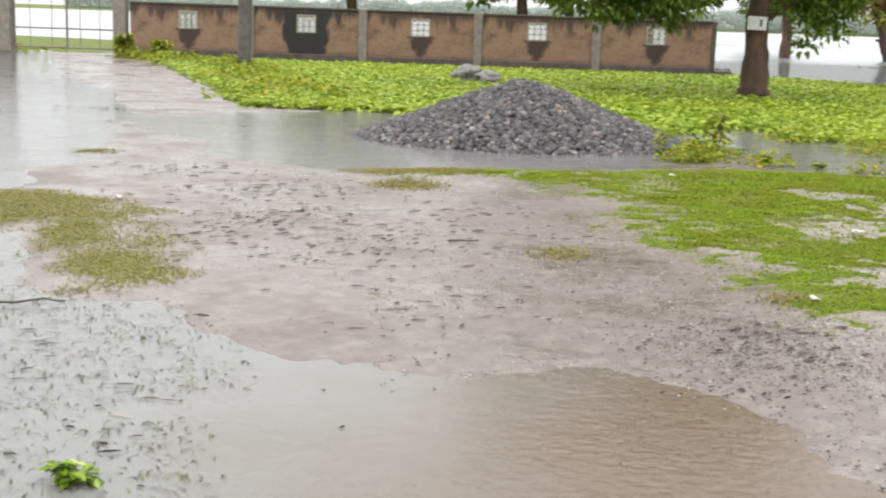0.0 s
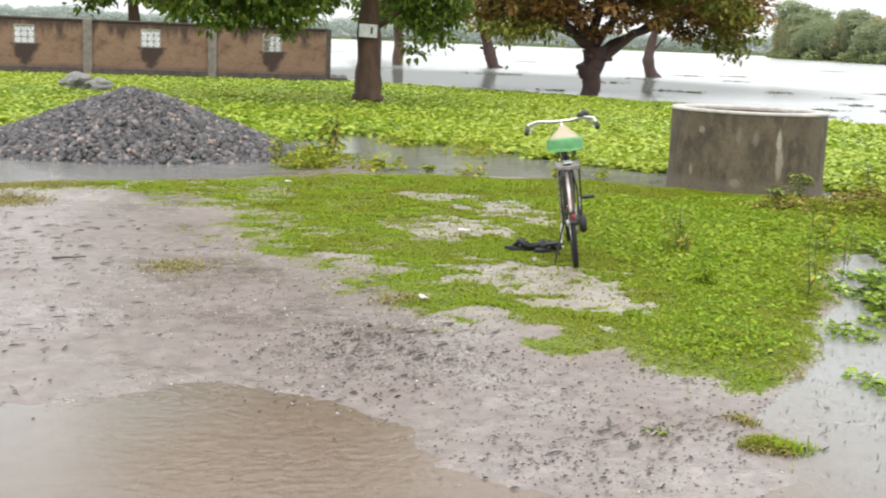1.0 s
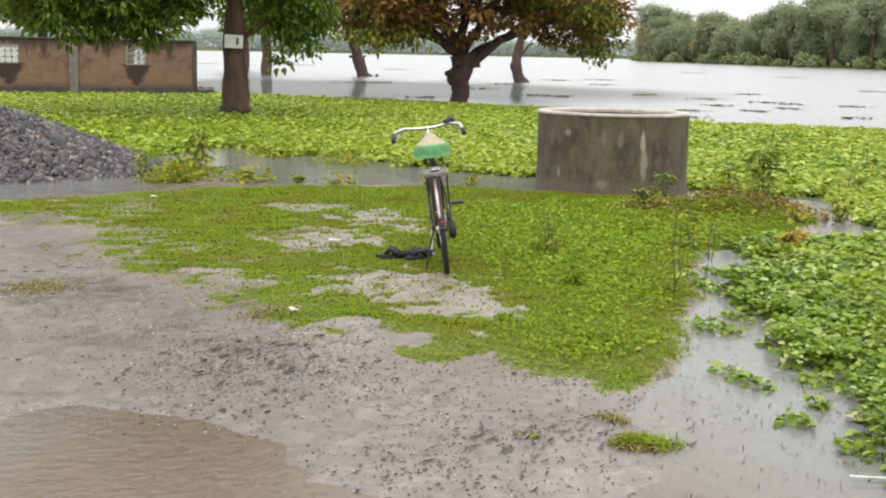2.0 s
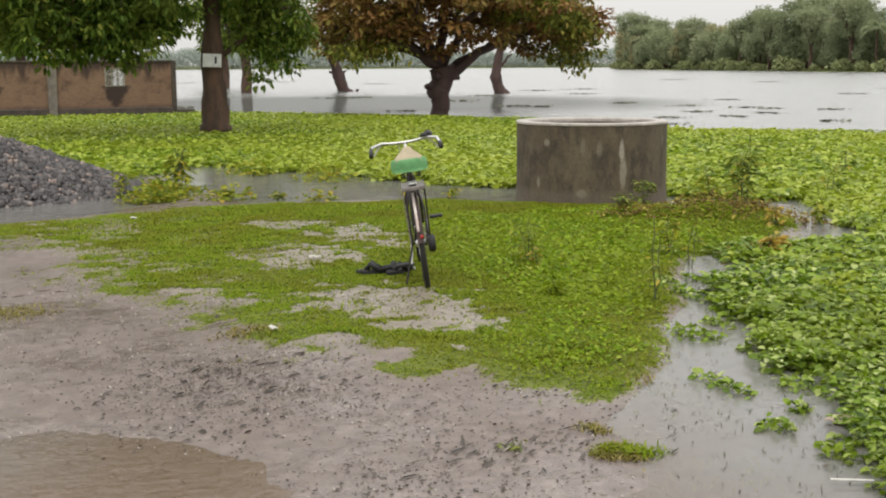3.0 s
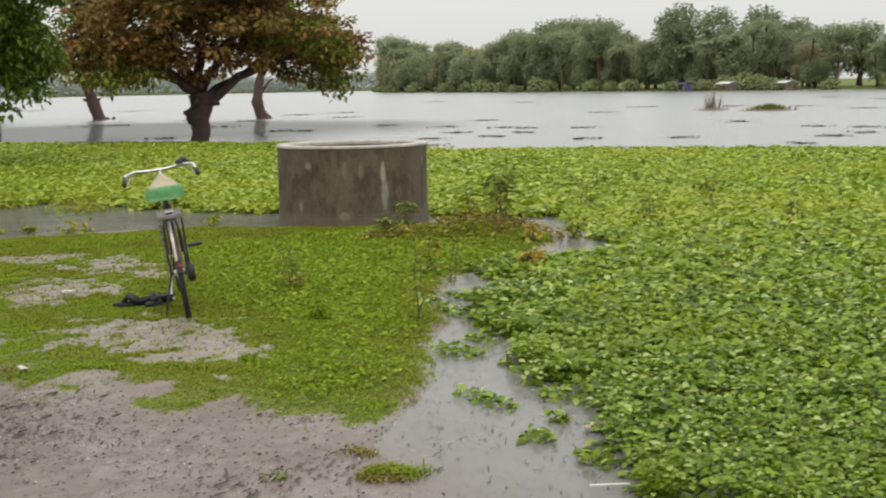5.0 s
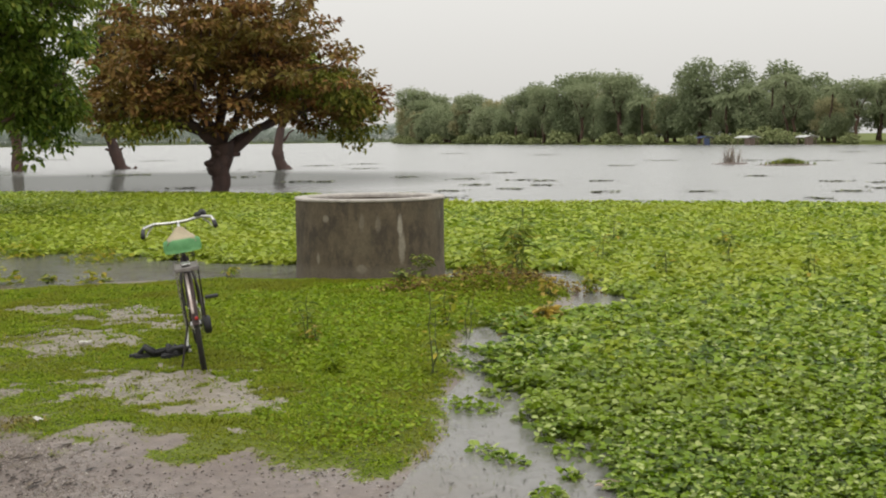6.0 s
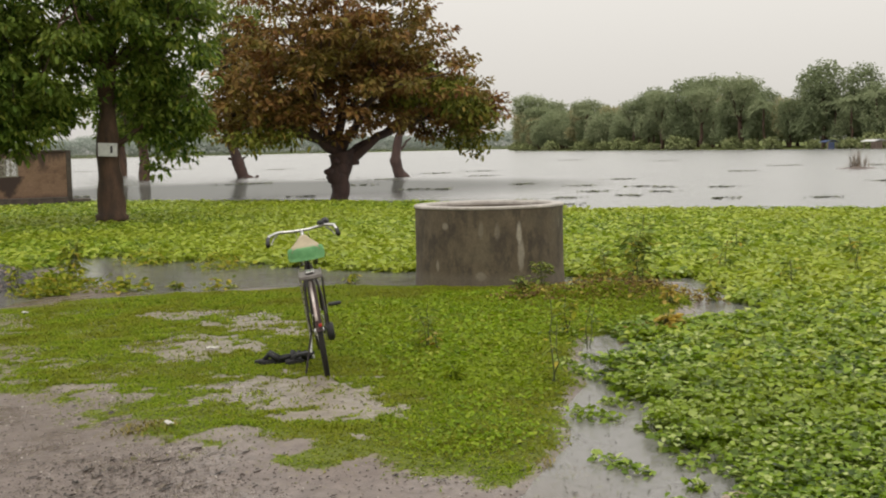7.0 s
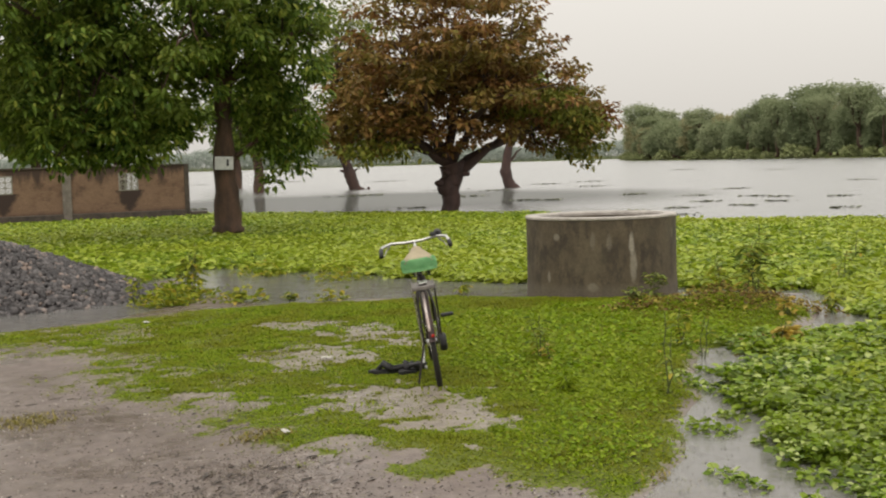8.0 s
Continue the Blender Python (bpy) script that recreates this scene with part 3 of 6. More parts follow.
def plant_mat(near):
    """Rosettes of rounded leaves, close together near the path, larger and fewer far off."""
    px, py = scatter(PLANTS, 520, -0.2)
    dist = np.hypot(px + 1.1, py + 2)
    bearing = np.degrees(np.arctan2(px + 1.1, py + 2))
    edge = inside(PLANTS, px, py)
    keep = (bearing < 66) & (py > -1.5) & (rng.uniform(0, 1, len(px)) < np.clip((5.1 / dist) ** 1.55, 0.03, 1.0)) & (edge + (fbm(px * 2.5, py * 2.5, 41) - 0.5) * 0.55 > 0.06)
    keep &= np.hypot(px - 6.73, py - 10.29) > 0.97
    keep &= fbm(px * 0.9, py * 0.9, 47) > 0.24
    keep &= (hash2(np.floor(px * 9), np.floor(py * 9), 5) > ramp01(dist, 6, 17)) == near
    px, py, dist = px[keep], py[keep], dist[keep]
    n, k = len(px), 12
    size = np.clip(1.08 * (dist / 8.5) ** 0.85, 0.58, 2.1) * rng.uniform(0.75, 1.25, n)
    a = (rng.uniform(0, math.tau, (n, 1)) + np.arange(k) * math.tau / k + rng.normal(0, 0.35, (n, k)))
    flat = ramp01(dist, 6, 16)[:, None]
    e = rng.uniform(-0.1, 0.65, (n, k)) * (1 - 0.25 * flat)
    e[:, :3] *= 0.12
    way = np.stack([np.cos(a) * np.cos(e), np.sin(a) * np.cos(e), np.sin(e)], -1)
    stem = (rng.uniform(0.02, 0.07, (n, k)) * size[:, None])[..., None]
    lift = 0.01 + (0.05 * rng.uniform(0, 1, (n, 1)) + 0.04 * fbm(px * 1.2, py * 1.2, 51)[:, None]) * (1 - 0.75 * flat)
    pos = np.stack([px[:, None] + 0 * a, py[:, None] + 0 * a, WATER + np.where(np.arange(k) < 3, 0.012, lift + 0.035 * rng.uniform(0, 1, (n, k)))], -1) + way * stem * [1, 1, 0.6]
    length = rng.uniform(0.032, 0.064, (n, k)) * size[:, None] * np.where(np.arange(k) < 3, 1.2, 1.0)
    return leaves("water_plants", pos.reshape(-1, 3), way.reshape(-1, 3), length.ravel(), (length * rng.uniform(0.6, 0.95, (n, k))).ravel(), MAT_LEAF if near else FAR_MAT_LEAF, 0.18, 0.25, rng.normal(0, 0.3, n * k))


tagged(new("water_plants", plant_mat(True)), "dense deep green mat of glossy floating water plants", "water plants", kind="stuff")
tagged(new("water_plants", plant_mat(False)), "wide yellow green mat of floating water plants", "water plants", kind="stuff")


def lawn():
    px, py = scatter(GRASS_AREA, 7000, -0.35)
    cover = turf_cover(px, py)
    thin = ramp01(np.hypot(px + 1.1, py + 2), 7, 14)
    keep = rng.uniform(0, 1, len(px)) < (cover ** 1.4 + 0.05 * ramp01(inside(GRASS_AREA, px, py), -0.3, 0.3)) * (1 - 0.45 * thin)
    keep &= np.hypot(px - 6.73, py - 10.29) > 0.9
    px, py, thin = px[keep], py[keep], thin[keep]
    pos = np.stack([px, py, ground_height(px, py) - 0.004], 1)
    n = len(px)
    tall = 0.55 + ramp01(inside(GRASS_AREA, px, py), 0, 0.8) * 0.4 + 0.4 * ramp01(px, 2.0, 4.0) + 0.6 * ramp01(fbm(px * 5, py * 5, 67), 0.55, 0.75)
    return blades("grass", pos, rng.uniform(0.012, 0.030, n) * tall, rng.uniform(0.007, 0.014, n) * (1 + 0.5 * thin), rng.uniform(0.8, 2.2, n), GRASS_LEAF)


tagged(new("grass", lawn()), "short green turf with worn sandy patches", "grass", kind="stuff")


def olive_grass():
    px, py = scatter(OLIVE, 5200, -0.3)
    keep = rng.uniform(0, 1, len(px)) < ramp01(inside(OLIVE, px, py) + (fbm(px * 3, py * 3, 31) - 0.5) * 1.1, -0.15, 0.55)
    px, py = px[keep], py[keep]
    pos = np.stack([px, py, ground_height(px, py) - 0.004], 1)
    n = len(px)
    return blades("grass", pos, rng.uniform(0.01, 0.028, n), rng.uniform(0.005, 0.010, n), rng.uniform(1.0, 2.4, n), OLIVE_LEAF)


tagged(new("grass", olive_grass()), "flattened olive brown grass on a wet hump", "grass", kind="stuff")


# ---------------------------------------------------------------- wall with gate
WALL_END, WALL_WAY = Vector((8.7, 38.3, 0)), Vector((-0.9985, 0.055, 0)).normalized()
WALL_M = Matrix.Translation(WALL_END) @ Matrix((( -WALL_WAY.x, WALL_WAY.y, 0), (-WALL_WAY.y, -WALL_WAY.x, 0), (0, 0, 1))).to_4x4()


def plaster(name, burnt):
    """Brown brickwork under worn plaster, with dark runs below the vent block of each bay."""
    m, nt, nl, b = material(name)
    big, fine = noise_node(nt, nl, 1.4, 5), noise_node(nt, nl, 22, 4)
    tc = nt.new("ShaderNodeTexCoord")
    mp = nt.new("ShaderNodeMapping")
    mp.inputs["Rotation"].default_value = (radians(90), 0, 0)
    nl.new(tc.outputs["Object"], mp.inputs[0])
    br = nt.new("ShaderNodeTexBrick")
    br.inputs["Scale"].default_value = 4.0
    br.inputs["Color1"].default_value, br.inputs["Color2"].default_value, br.inputs["Mortar"].default_value = (0.175, 0.10, 0.062, 1), (0.235, 0.14, 0.088, 1), (0.16, 0.11, 0.08, 1)
    nl.new(mp.outputs[0], br.inputs["Vector"])
    base = mix_node(nt, nl, ramp_node(nt, nl, big, ((0.35, 0.0), (0.7, 0.8))), br.outputs["Color"], (0.27, 0.17, 0.11))
    base = mix_node(nt, nl, 1.0, base, ramp_node(nt, nl, fine, ((0.3, 0.7), (0.6, 1.0))), "MULTIPLY")
    sep = nt.new("ShaderNodeSeparateXYZ")
    nl.new(tc.outputs["Object"], sep.inputs[0])

    def calc(op, a, bb=None):
        n = nt.new("ShaderNodeMath")
        n.operation, n.use_clamp = op, False
        for s, v in zip(n.inputs, (a, bb)):
            if v is None:
                continue
            if hasattr(v, "is_linked"):
                nl.new(v, s)
            else:
                s.default_value = v
        return n.outputs[0]
    # dark run under the vent: narrow, ending raggedly
    across = calc("ABSOLUTE", sep.outputs["X"])
    drop = calc("SUBTRACT", 0.95 if not burnt else 1.6, sep.outputs["Z"])
    wide = 0.55 if not burnt else 0.95
    edge = calc("SUBTRACT", calc("MULTIPLY", calc("SUBTRACT", wide, across), 3.0), calc("MULTIPLY", drop, 1.3 if not burnt else 0.35))
    run = calc("ADD", edge, calc("MULTIPLY", calc("SUBTRACT", big, 0.55), 3.0))
    run = calc("MULTIPLY", ramp_node(nt, nl, run, ((0.1, 0.0), (0.5, 1.0))), ramp_node(nt, nl, drop, ((0.0, 0.0), (0.02, 1.0))))
    damp = calc("ADD", calc("SUBTRACT", sep.outputs["Z"], 1.5), calc("MULTIPLY", fine, 0.45))
    damp = calc("ADD", damp, calc("MULTIPLY", calc("SUBTRACT", noise_node(nt, nl, 3.0, 4, stretch=(1, 1, 0.15)), 0.5), 1.6))
    foot = calc("SUBTRACT", calc("ADD", 0.10, calc("MULTIPLY", big, 0.5)), sep.outputs["Z"])
    damp = calc("MAXIMUM", ramp_node(nt, nl, damp, ((0.0, 0.0), (0.25, 0.9))), ramp_node(nt, nl, foot, ((0.0, 0.0), (0.2, 0.8))))
    blot = ramp_node(nt, nl, noise_node(nt, nl, 2.4, 6), ((0.56, 0.0), (0.72, 0.65)))
    damp = calc("MAXIMUM", damp, blot)
    base = mix_node(nt, nl, calc("MAXIMUM", run, damp), base, (0.045, 0.028, 0.022) if not burnt else (0.02, 0.018, 0.017))
    nl.new(base, b.inputs["Base Color"])
    b.inputs["Roughness"].default_value = 0.9
    bump_node(nt, nl, fine, 0.5, 0.02, b)
    return m


PLASTER, BURNT = plaster("worn_plaster", False), plaster("sooty_plaster", True)
COPING = mottled("mossy_coping", (0.04, 0.033, 0.027), (0.12, 0.095, 0.075), 6, (0.8, 0.95))
PILLAR = mottled("pillar_cement", (0.15, 0.13, 0.11), (0.27, 0.235, 0.20), 5, (0.8, 0.95))
VENT = mottled("vent_block", (0.20, 0.19, 0.155), (0.38, 0.36, 0.30), 9, (0.8, 0.95))
GATE_PAINT = mottled("rusty_gate", (0.10, 0.075, 0.06), (0.24, 0.21, 0.19), 12, (0.5, 0.8), 0.2, 0.003)

wall = thing("wall_north", WALL_M, "old brown brick wall with cement pillars and vent blocks", "wall", kind="structure")
EDGES = [0.0, 3.85, 7.7, 11.45, 15.15, 19.2]
for i, (a, b) in enumerate(zip(EDGES, EDGES[1:])):
    mid, wide = -(a + b) / 2, b - a - 0.26
    bm = bmesh.new()
    vx, vw, vz0, vz1 = 0.0, 0.62, 0.92, 1.50
    for cx, sx, cz, sz in ((-(wide + vw) / 4, (wide - vw) / 2, 0.84, 1.68), ((wide + vw) / 4, (wide - vw) / 2, 0.84, 1.68), (0, vw, vz0 / 2, vz0), (0, vw, (vz1 + 1.68) / 2, 1.68 - vz1)):
        box(bm, (cx, 0, cz), (sx, 0.18, sz))
    bmesh.ops.remove_doubles(bm, verts=bm.verts, dist=0.001)
    panel = part("panel", bm, BURNT if i == 3 else PLASTER, wall, "sooty black stained plaster" if i == 3 else "")
    panel.location = (mid, 0, 0)
    bm = bmesh.new()
    for k in range(4):
        box(bm, (-vw / 2 + 0.02 + k * (vw - 0.04) / 3, 0, (vz0 + vz1) / 2), (0.045, 0.14, vz1 - vz0))
        box(bm, (0, 0.002, vz0 + 0.02 + k * (vz1 - vz0 - 0.04) / 3), (vw, 0.14, 0.045))
    for k in range(3):
        for j in range(3):
            c = (-vw / 2 + 0.115 + k * 0.193, 0.0, vz0 + 0.11 + j * 0.18)
            box(bm, c, (0.15, 0.10, 0.022), Matrix.Translation(c) @ Matrix.Rotation(radians(42), 4, "Y") @ Matrix.Translation([-v for v in c]))
            box(bm, c, (0.15, 0.10, 0.022), Matrix.Translation(c) @ Matrix.Rotation(radians(-42), 4, "Y") @ Matrix.Translation([-v for v in c]))
    vent = part("vent_block", bm, VENT, wall, "pale grey green cement vent block")
    vent.location = (mid, -0.03, 0)
    bm = box(bmesh.new(), (mid, -0.05, 0.07), (wide, 0.34, 0.34), bevel=0.02)
    part("plinth", bm, COPING, wall)
    bm = box(bmesh.new(), (mid, 0, 1.71), (wide + 0.02, 0.26, 0.06), bevel=0.012)
    part("coping", bm, COPING, wall)
for d in EDGES[1:-1]:
    part("pillar", box(bmesh.new(), (-d, -0.02, 0.87), (0.28, 0.32, 1.76), bevel=0.02), PILLAR, wall)
part("pillar", box(bmesh.new(), (-0.06, 0.0, 0.86), (0.16, 0.24, 1.74), bevel=0.015), COPING, wall, "damp dark end pillar")
part("footing", box(bmesh.new(), (0.3, -0.05, 0.06), (0.55, 0.4, 0.22), bevel=0.03), COPING, wall)
for d in (19.4, 23.2):
    part("gate_pillar", box(bmesh.new(), (-d, -0.02, 1.1), (0.42, 0.42, 2.2), bevel=0.02), PILLAR, wall)
part("panel", box(bmesh.new(), (-25.6, 0, 0.84), (4.3, 0.18, 1.68)), PLASTER, wall)
part("coping", box(bmesh.new(), (-25.6, 0, 1.71), (4.3, 0.26, 0.06), bevel=0.012), COPING, wall)


def gate_leaf(hinge, swing, width):
    g = thing("metal_gate", WALL_M @ pose(hinge, 0, 0, 0, 0, swing), "weathered thin metal gate standing ajar between pillars", "gate", "entrance gates")
    for x in (0.03, width - 0.03):
        part("stile", tube(bmesh.new(), [(x, 0, 0.12), (x, 0, 1.9)], 0.03, 8), GATE_PAINT, g)
    for z in (0.16, 0.78, 1.85):
        part("rail", tube(bmesh.new(), [(0.03, 0, z), (width - 0.03, 0, z)], 0.026, 8), GATE_PAINT, g)
    for x in (0.3, 0.7):
        part("bar", tube(bmesh.new(), [(width * x, 0, 0.16), (width * x, 0, 1.85)], 0.014, 6), GATE_PAINT, g)
    return g


gate_leaf(-22.95, 6, 1.75)
gate_leaf(-19.62, 176, 1.65)

post = thing("post", pose(-5.76, 32.4, 0, 0, 1), "dark weathered concrete post standing in weeds", "post")
part("shaft", box(bmesh.new(), (0, 0, 1.2), (0.34, 0.3, 2.5), bevel=0.03), mottled("post_cement", (0.05, 0.045, 0.04), (0.14, 0.125, 0.11), 5), post)
part("base_ring", box(bmesh.new(), (0, 0, 0.2), (0.38, 0.34, 0.10), bevel=0.02), COPING, post)



# ---------------------------------------------------------------- trees
def limb(bm, start, end, r0, r1, sag, n=7, steps=6, wild=0.12):
    """A bent, tapering branch; returns its points."""
    start, end = Vector(start), Vector(end)
    span = (end - start).length
    off = Vector(rng.normal(0, wild * span, 3))
    pts = []
    for i in range(steps + 1):
        t = i / steps
        p = start.lerp(end, t) + off * math.sin(math.pi * t) * 0.6 + Vector((0, 0, sag * span * math.sin(math.pi * t)))
        p += Vector(rng.normal(0, 0.018 * span, 3)) * (0 < i < steps)
        pts.append(p)
    tube(bm, pts, [r0 + (r1 - r0) * (i / steps) ** 0.8 for i in range(steps + 1)], n)
    return pts


def crown_points(blobs, count, shell=0.55, stray=0.08):
    """Cluster centres in the outer part of some ellipsoids (centre, radii)."""
    vol = np.array([b[1][0] * b[1][1] * b[1][2] for b in blobs]) ** 0.7
    pick = rng.choice(len(blobs), count, p=vol / vol.sum())
    d = rng.normal(size=(count, 3))
    d /= np.linalg.norm(d, axis=1, keepdims=True)
    r = (shell + (1 - shell) * rng.uniform(0, 1, count) ** 0.6)[:, None]
    c, s = np.array([b[0] for b in blobs])[pick], np.array([b[1] for b in blobs])[pick]
    return c + d * r * s * (1 + stray * rng.normal(size=(count, 1)))


def tree(name, base, trunk, forks, blobs, clusters, per, leaf, leaf_mat, bark, label, spread_m=0.35, hang=0.3, floor=1.0, shell=0.5, flat=0.7):
    """A tree: trunk points with radii, limbs to forks, twigs to leaf clusters."""
    t = thing(name, pose(*base), label, "tree")
    bm = bmesh.new()
    pts = [Vector(p[:3]) for p in trunk]
    fine, rad = [], []
    for i, (a, b) in enumerate(zip(trunk, trunk[1:])):
        for k in range(4):
            f = k / 4
            jit = Vector(rng.normal(0, 0.012, 3)) * (i + k > 0) * a[3] * 3
            fine.append(Vector(a[:3]).lerp(Vector(b[:3]), f) + jit)
            rad.append((a[3] + (b[3] - a[3]) * f) * (1 + 0.05 * rng.normal() * (i + k > 0)))
    fine.append(pts[-1])
    rad.append(trunk[-1][3])
    tube(bm, fine, rad, 14)
    part("trunk", bm, bark, t, smooth=True)
    tips = []
    head, hr = pts[-1], trunk[-1][3]
    for f in forks:
        start = fine[int(f[4] * (len(fine) - 1))] if len(f) > 4 else head
        bm = bmesh.new()
        mid = limb(bm, start, f[:3], f[3], f[3] * 0.42, 0.06, 8, 7)
        part("branch", bm, bark, t, smooth=True)
        tips += mid[3:]
    cents = crown_points(blobs, clusters, shell)
    cents = cents[cents[:, 2] > floor]
    bm = bmesh.new()
    tip_arr = np.array([tuple(p) for p in tips])
    for i in rng.choice(len(cents), min(len(cents), 150), replace=False):
        c = cents[i]
        j = np.argmin(np.linalg.norm(tip_arr - c, axis=1) + rng.uniform(0, 0.5, len(tip_arr)))
        limb(bm, tip_arr[j], c, 0.035, 0.012, 0.03, 5, 4, 0.1)
    tagged(part("twig_work", bm, bark, t, smooth=True), kind="stuff")
    n = len(cents)
    k = per
    d = rng.normal(size=(n, k, 3))
    d /= np.linalg.norm(d, axis=2, keepdims=True)
    pos = cents[:, None, :] + d * rng.uniform(0.1, 1.0, (n, k, 1)) * spread_m * [1.25, 1.25, flat]
    way = d * [1, 1, 0.5] + rng.normal(0, 0.35, (n, k, 3)) + [0, 0, -hang]
    length = rng.uniform(0.7, 1.3, (n, k)) * leaf[0]
    part_me = leaves("leaves", pos.reshape(-1, 3), way.reshape(-1, 3), length.ravel(), length.ravel() * leaf[1], leaf_mat, 0.15, 0.25, rng.normal(0, 0.6, n * k))
    ob = new("crown", part_me)
    ob.parent = t
    return t


tree1 = tree("tree", (6.62, 26.1, -0.03), [(0, 0, 0, 0.37), (0.0, 0, 0.25, 0.34), (-0.03, 0, 1.3, 0.255), (0.0, 0.05, 2.6, 0.2), (0.05, 0.1, 3.6, 0.21)],
             [(-2.6, 0.2, 5.0, 0.16), (-1.2, -1.8, 5.4, 0.14), (1.8, -0.6, 4.8, 0.14), (0.8, 1.6, 5.8, 0.15), (0.2, -0.2, 7.2, 0.16), (2.2, 0.6, 3.0, 0.07, 0.6), (-3.4, -0.6, 4.6, 0.09)],
             [((-1.1, 0, 5.6), (3.0, 3.0, 2.5)), ((-4.4, -0.8, 6.0), (2.6, 2.2, 1.9)), ((-2.6, -0.6, 4.0), (2.6, 2.2, 1.7)), ((-3.9, 0.3, 4.6), (1.8, 1.8, 2.0)), ((1.3, -0.4, 4.2), (1.3, 1.4, 1.9)), ((1.5, 0.3, 2.2), (0.9, 0.8, 1.2)), ((1.4, 0.1, 2.6), (0.9, 0.8, 1.2)), ((1.2, -0.3, 4.6), (1.3, 1.3, 1.8)), ((-1.9, -0.6, 2.75), (1.5, 1.2, 0.8)), ((-4.2, -0.6, 2.9), (1.4, 1.2, 0.8)), ((-0.8, 0, 7.6), (2.3, 2.4, 1.5)), ((-2.3, -0.6, 2.3), (1.3, 1.0, 0.7)), ((-4.0, -0.5, 2.3), (1.4, 1.0, 0.6))],
             1400, 44, (0.145, 0.48), TREE_LEAF, BARK, "broad dark green shade tree with hanging leaf sprays", 0.31, 0.45, 1.0, 0.35)
tree2 = tree("tree", (16.0, 33.7, -0.12), [(0, 0, 0, 0.32), (0.08, 0, 0.45, 0.27), (-0.02, 0, 0.85, 0.37), (0.15, 0, 1.15, 0.33), (0.12, 0, 1.6, 0.43)],
             [(-2.2, -0.6, 2.5, 0.19), (2.8, -0.4, 2.6, 0.20, 0.8), (0.9, -1.6, 3.6, 0.16), (-0.9, 1.2, 4.2, 0.17), (0.6, 0.6, 4.8, 0.2), (1.3, 1.4, 3.2, 0.14), (-1.3, -1.2, 3.6, 0.16), (4.2, 0.2, 2.9, 0.10, 0.9), (-3.4, 0.2, 2.6, 0.10), (-0.48, -0.1, 0.98, 0.2, 0.5), (0.62, -0.2, 1.25, 0.17, 0.7), (-0.3, -0.35, 1.35, 0.2, 0.75)],
             [((0.35, 0, 3.9), (4.8, 3.9, 1.9)), ((0.0, 0, 5.4), (3.6, 3.1, 2.25)), ((3.2, -0.2, 3.0), (2.2, 2.0, 1.1)), ((-2.6, 0, 2.9), (2.0, 1.9, 1.0)), ((5.2, -0.4, 3.0), (0.8, 0.9, 0.5))],
             640, 50, (0.185, 0.5), ALMOND_LEAF, RED_BARK, "spreading russet-leaved almond tree standing at the lake's edge", 0.42, 0.05, 1.95, 0.3, 0.36)
GREEN_ALMOND = foliage("green_almond_leaf", ((0.0, (0.07, 0.085, 0.015)), (0.5, (0.16, 0.18, 0.028)), (0.9, (0.28, 0.27, 0.05)), (1.0, (0.36, 0.24, 0.06))), 0.5, 0.35)
spray = crown_points([((3.9, -1.0, 2.7), (1.3, 1.4, 0.9)), ((4.5, -0.6, 1.9), (0.6, 0.8, 0.6)), ((2.6, -1.8, 3.3), (1.4, 1.0, 0.9)), ((-2.9, -1.2, 2.1), (0.9, 0.8, 0.35))], 90, 0.3)
spot = np.repeat(spray, 40, axis=0) + rng.normal(0, 0.2, (3600, 3)) * [1.2, 1.2, 0.5]
ob = new("green_spray", leaves("green_spray", spot, rng.normal(size=(3600, 3)) + [0, 0, -0.3], rng.uniform(0.13, 0.23, 3600), rng.uniform(0.07, 0.11, 3600), GREEN_ALMOND, 0.15, 0.25, rng.normal(0, 0.6, 3600)))
ob.parent = tree2
ob["label"] = "greener low leaf sprays"
tree3 = tree("tree", (25.65, 66.6, -0.3), [(0.15, 0, 0, 0.5), (-0.12, 0, 0.6, 0.32), (-0.35, 0, 1.2, 0.36), (-0.5, 0, 1.7, 0.27), (-0.8, 0, 2.5, 0.24)],
             [(-2.4, 0, 4.4, 0.2), (0.6, 0, 4.6, 0.18), (-0.9, 0.5, 6.5, 0.2), (0.85, 0, 0.42, 0.2, 0.1), (-0.95, 0, 1.45, 0.16, 0.5), (0.1, 0, 1.5, 0.13, 0.55), (0.4, 0.0, 2.5, 0.1, 0.8)],
             [((-0.2, 0, 8.4), (2.7, 2.8, 3.4)), ((1.4, 0, 6.2), (1.6, 1.8, 1.8)), ((-1.4, 0, 3.3), (1.9, 1.3, 0.8)), ((1.2, 0, 3.0), (1.2, 1.2, 0.7))],
             180, 22, (0.28, 0.5), PALE_LEAF, RED_BARK, "leaning tree with thin yellowish crown standing in flood water", 0.55, 0.2, 2.2, 0.3)
tree4 = tree("tree", (30.86, 56.9, -0.3), [(0.2, 0, 0, 0.48), (-0.1, 0, 0.55, 0.29), (-0.3, 0, 1.2, 0.31), (-0.2, 0, 1.9, 0.23), (0.1, 0, 3.2, 0.2)],
             [(1.6, 0, 5.0, 0.16), (-1.4, 0, 5.2, 0.16), (0, 0.5, 6.0, 0.18), (0.7, 0, 2.4, 0.1, 0.5)],
             [((0, 0, 5.6), (2.4, 2.4, 1.6))], 120, 16, (0.36, 0.5), PALE_LEAF, RED_BARK, "bare lower trunked tree standing in flood water", 0.5, 0.2, 3.0, 0.3)
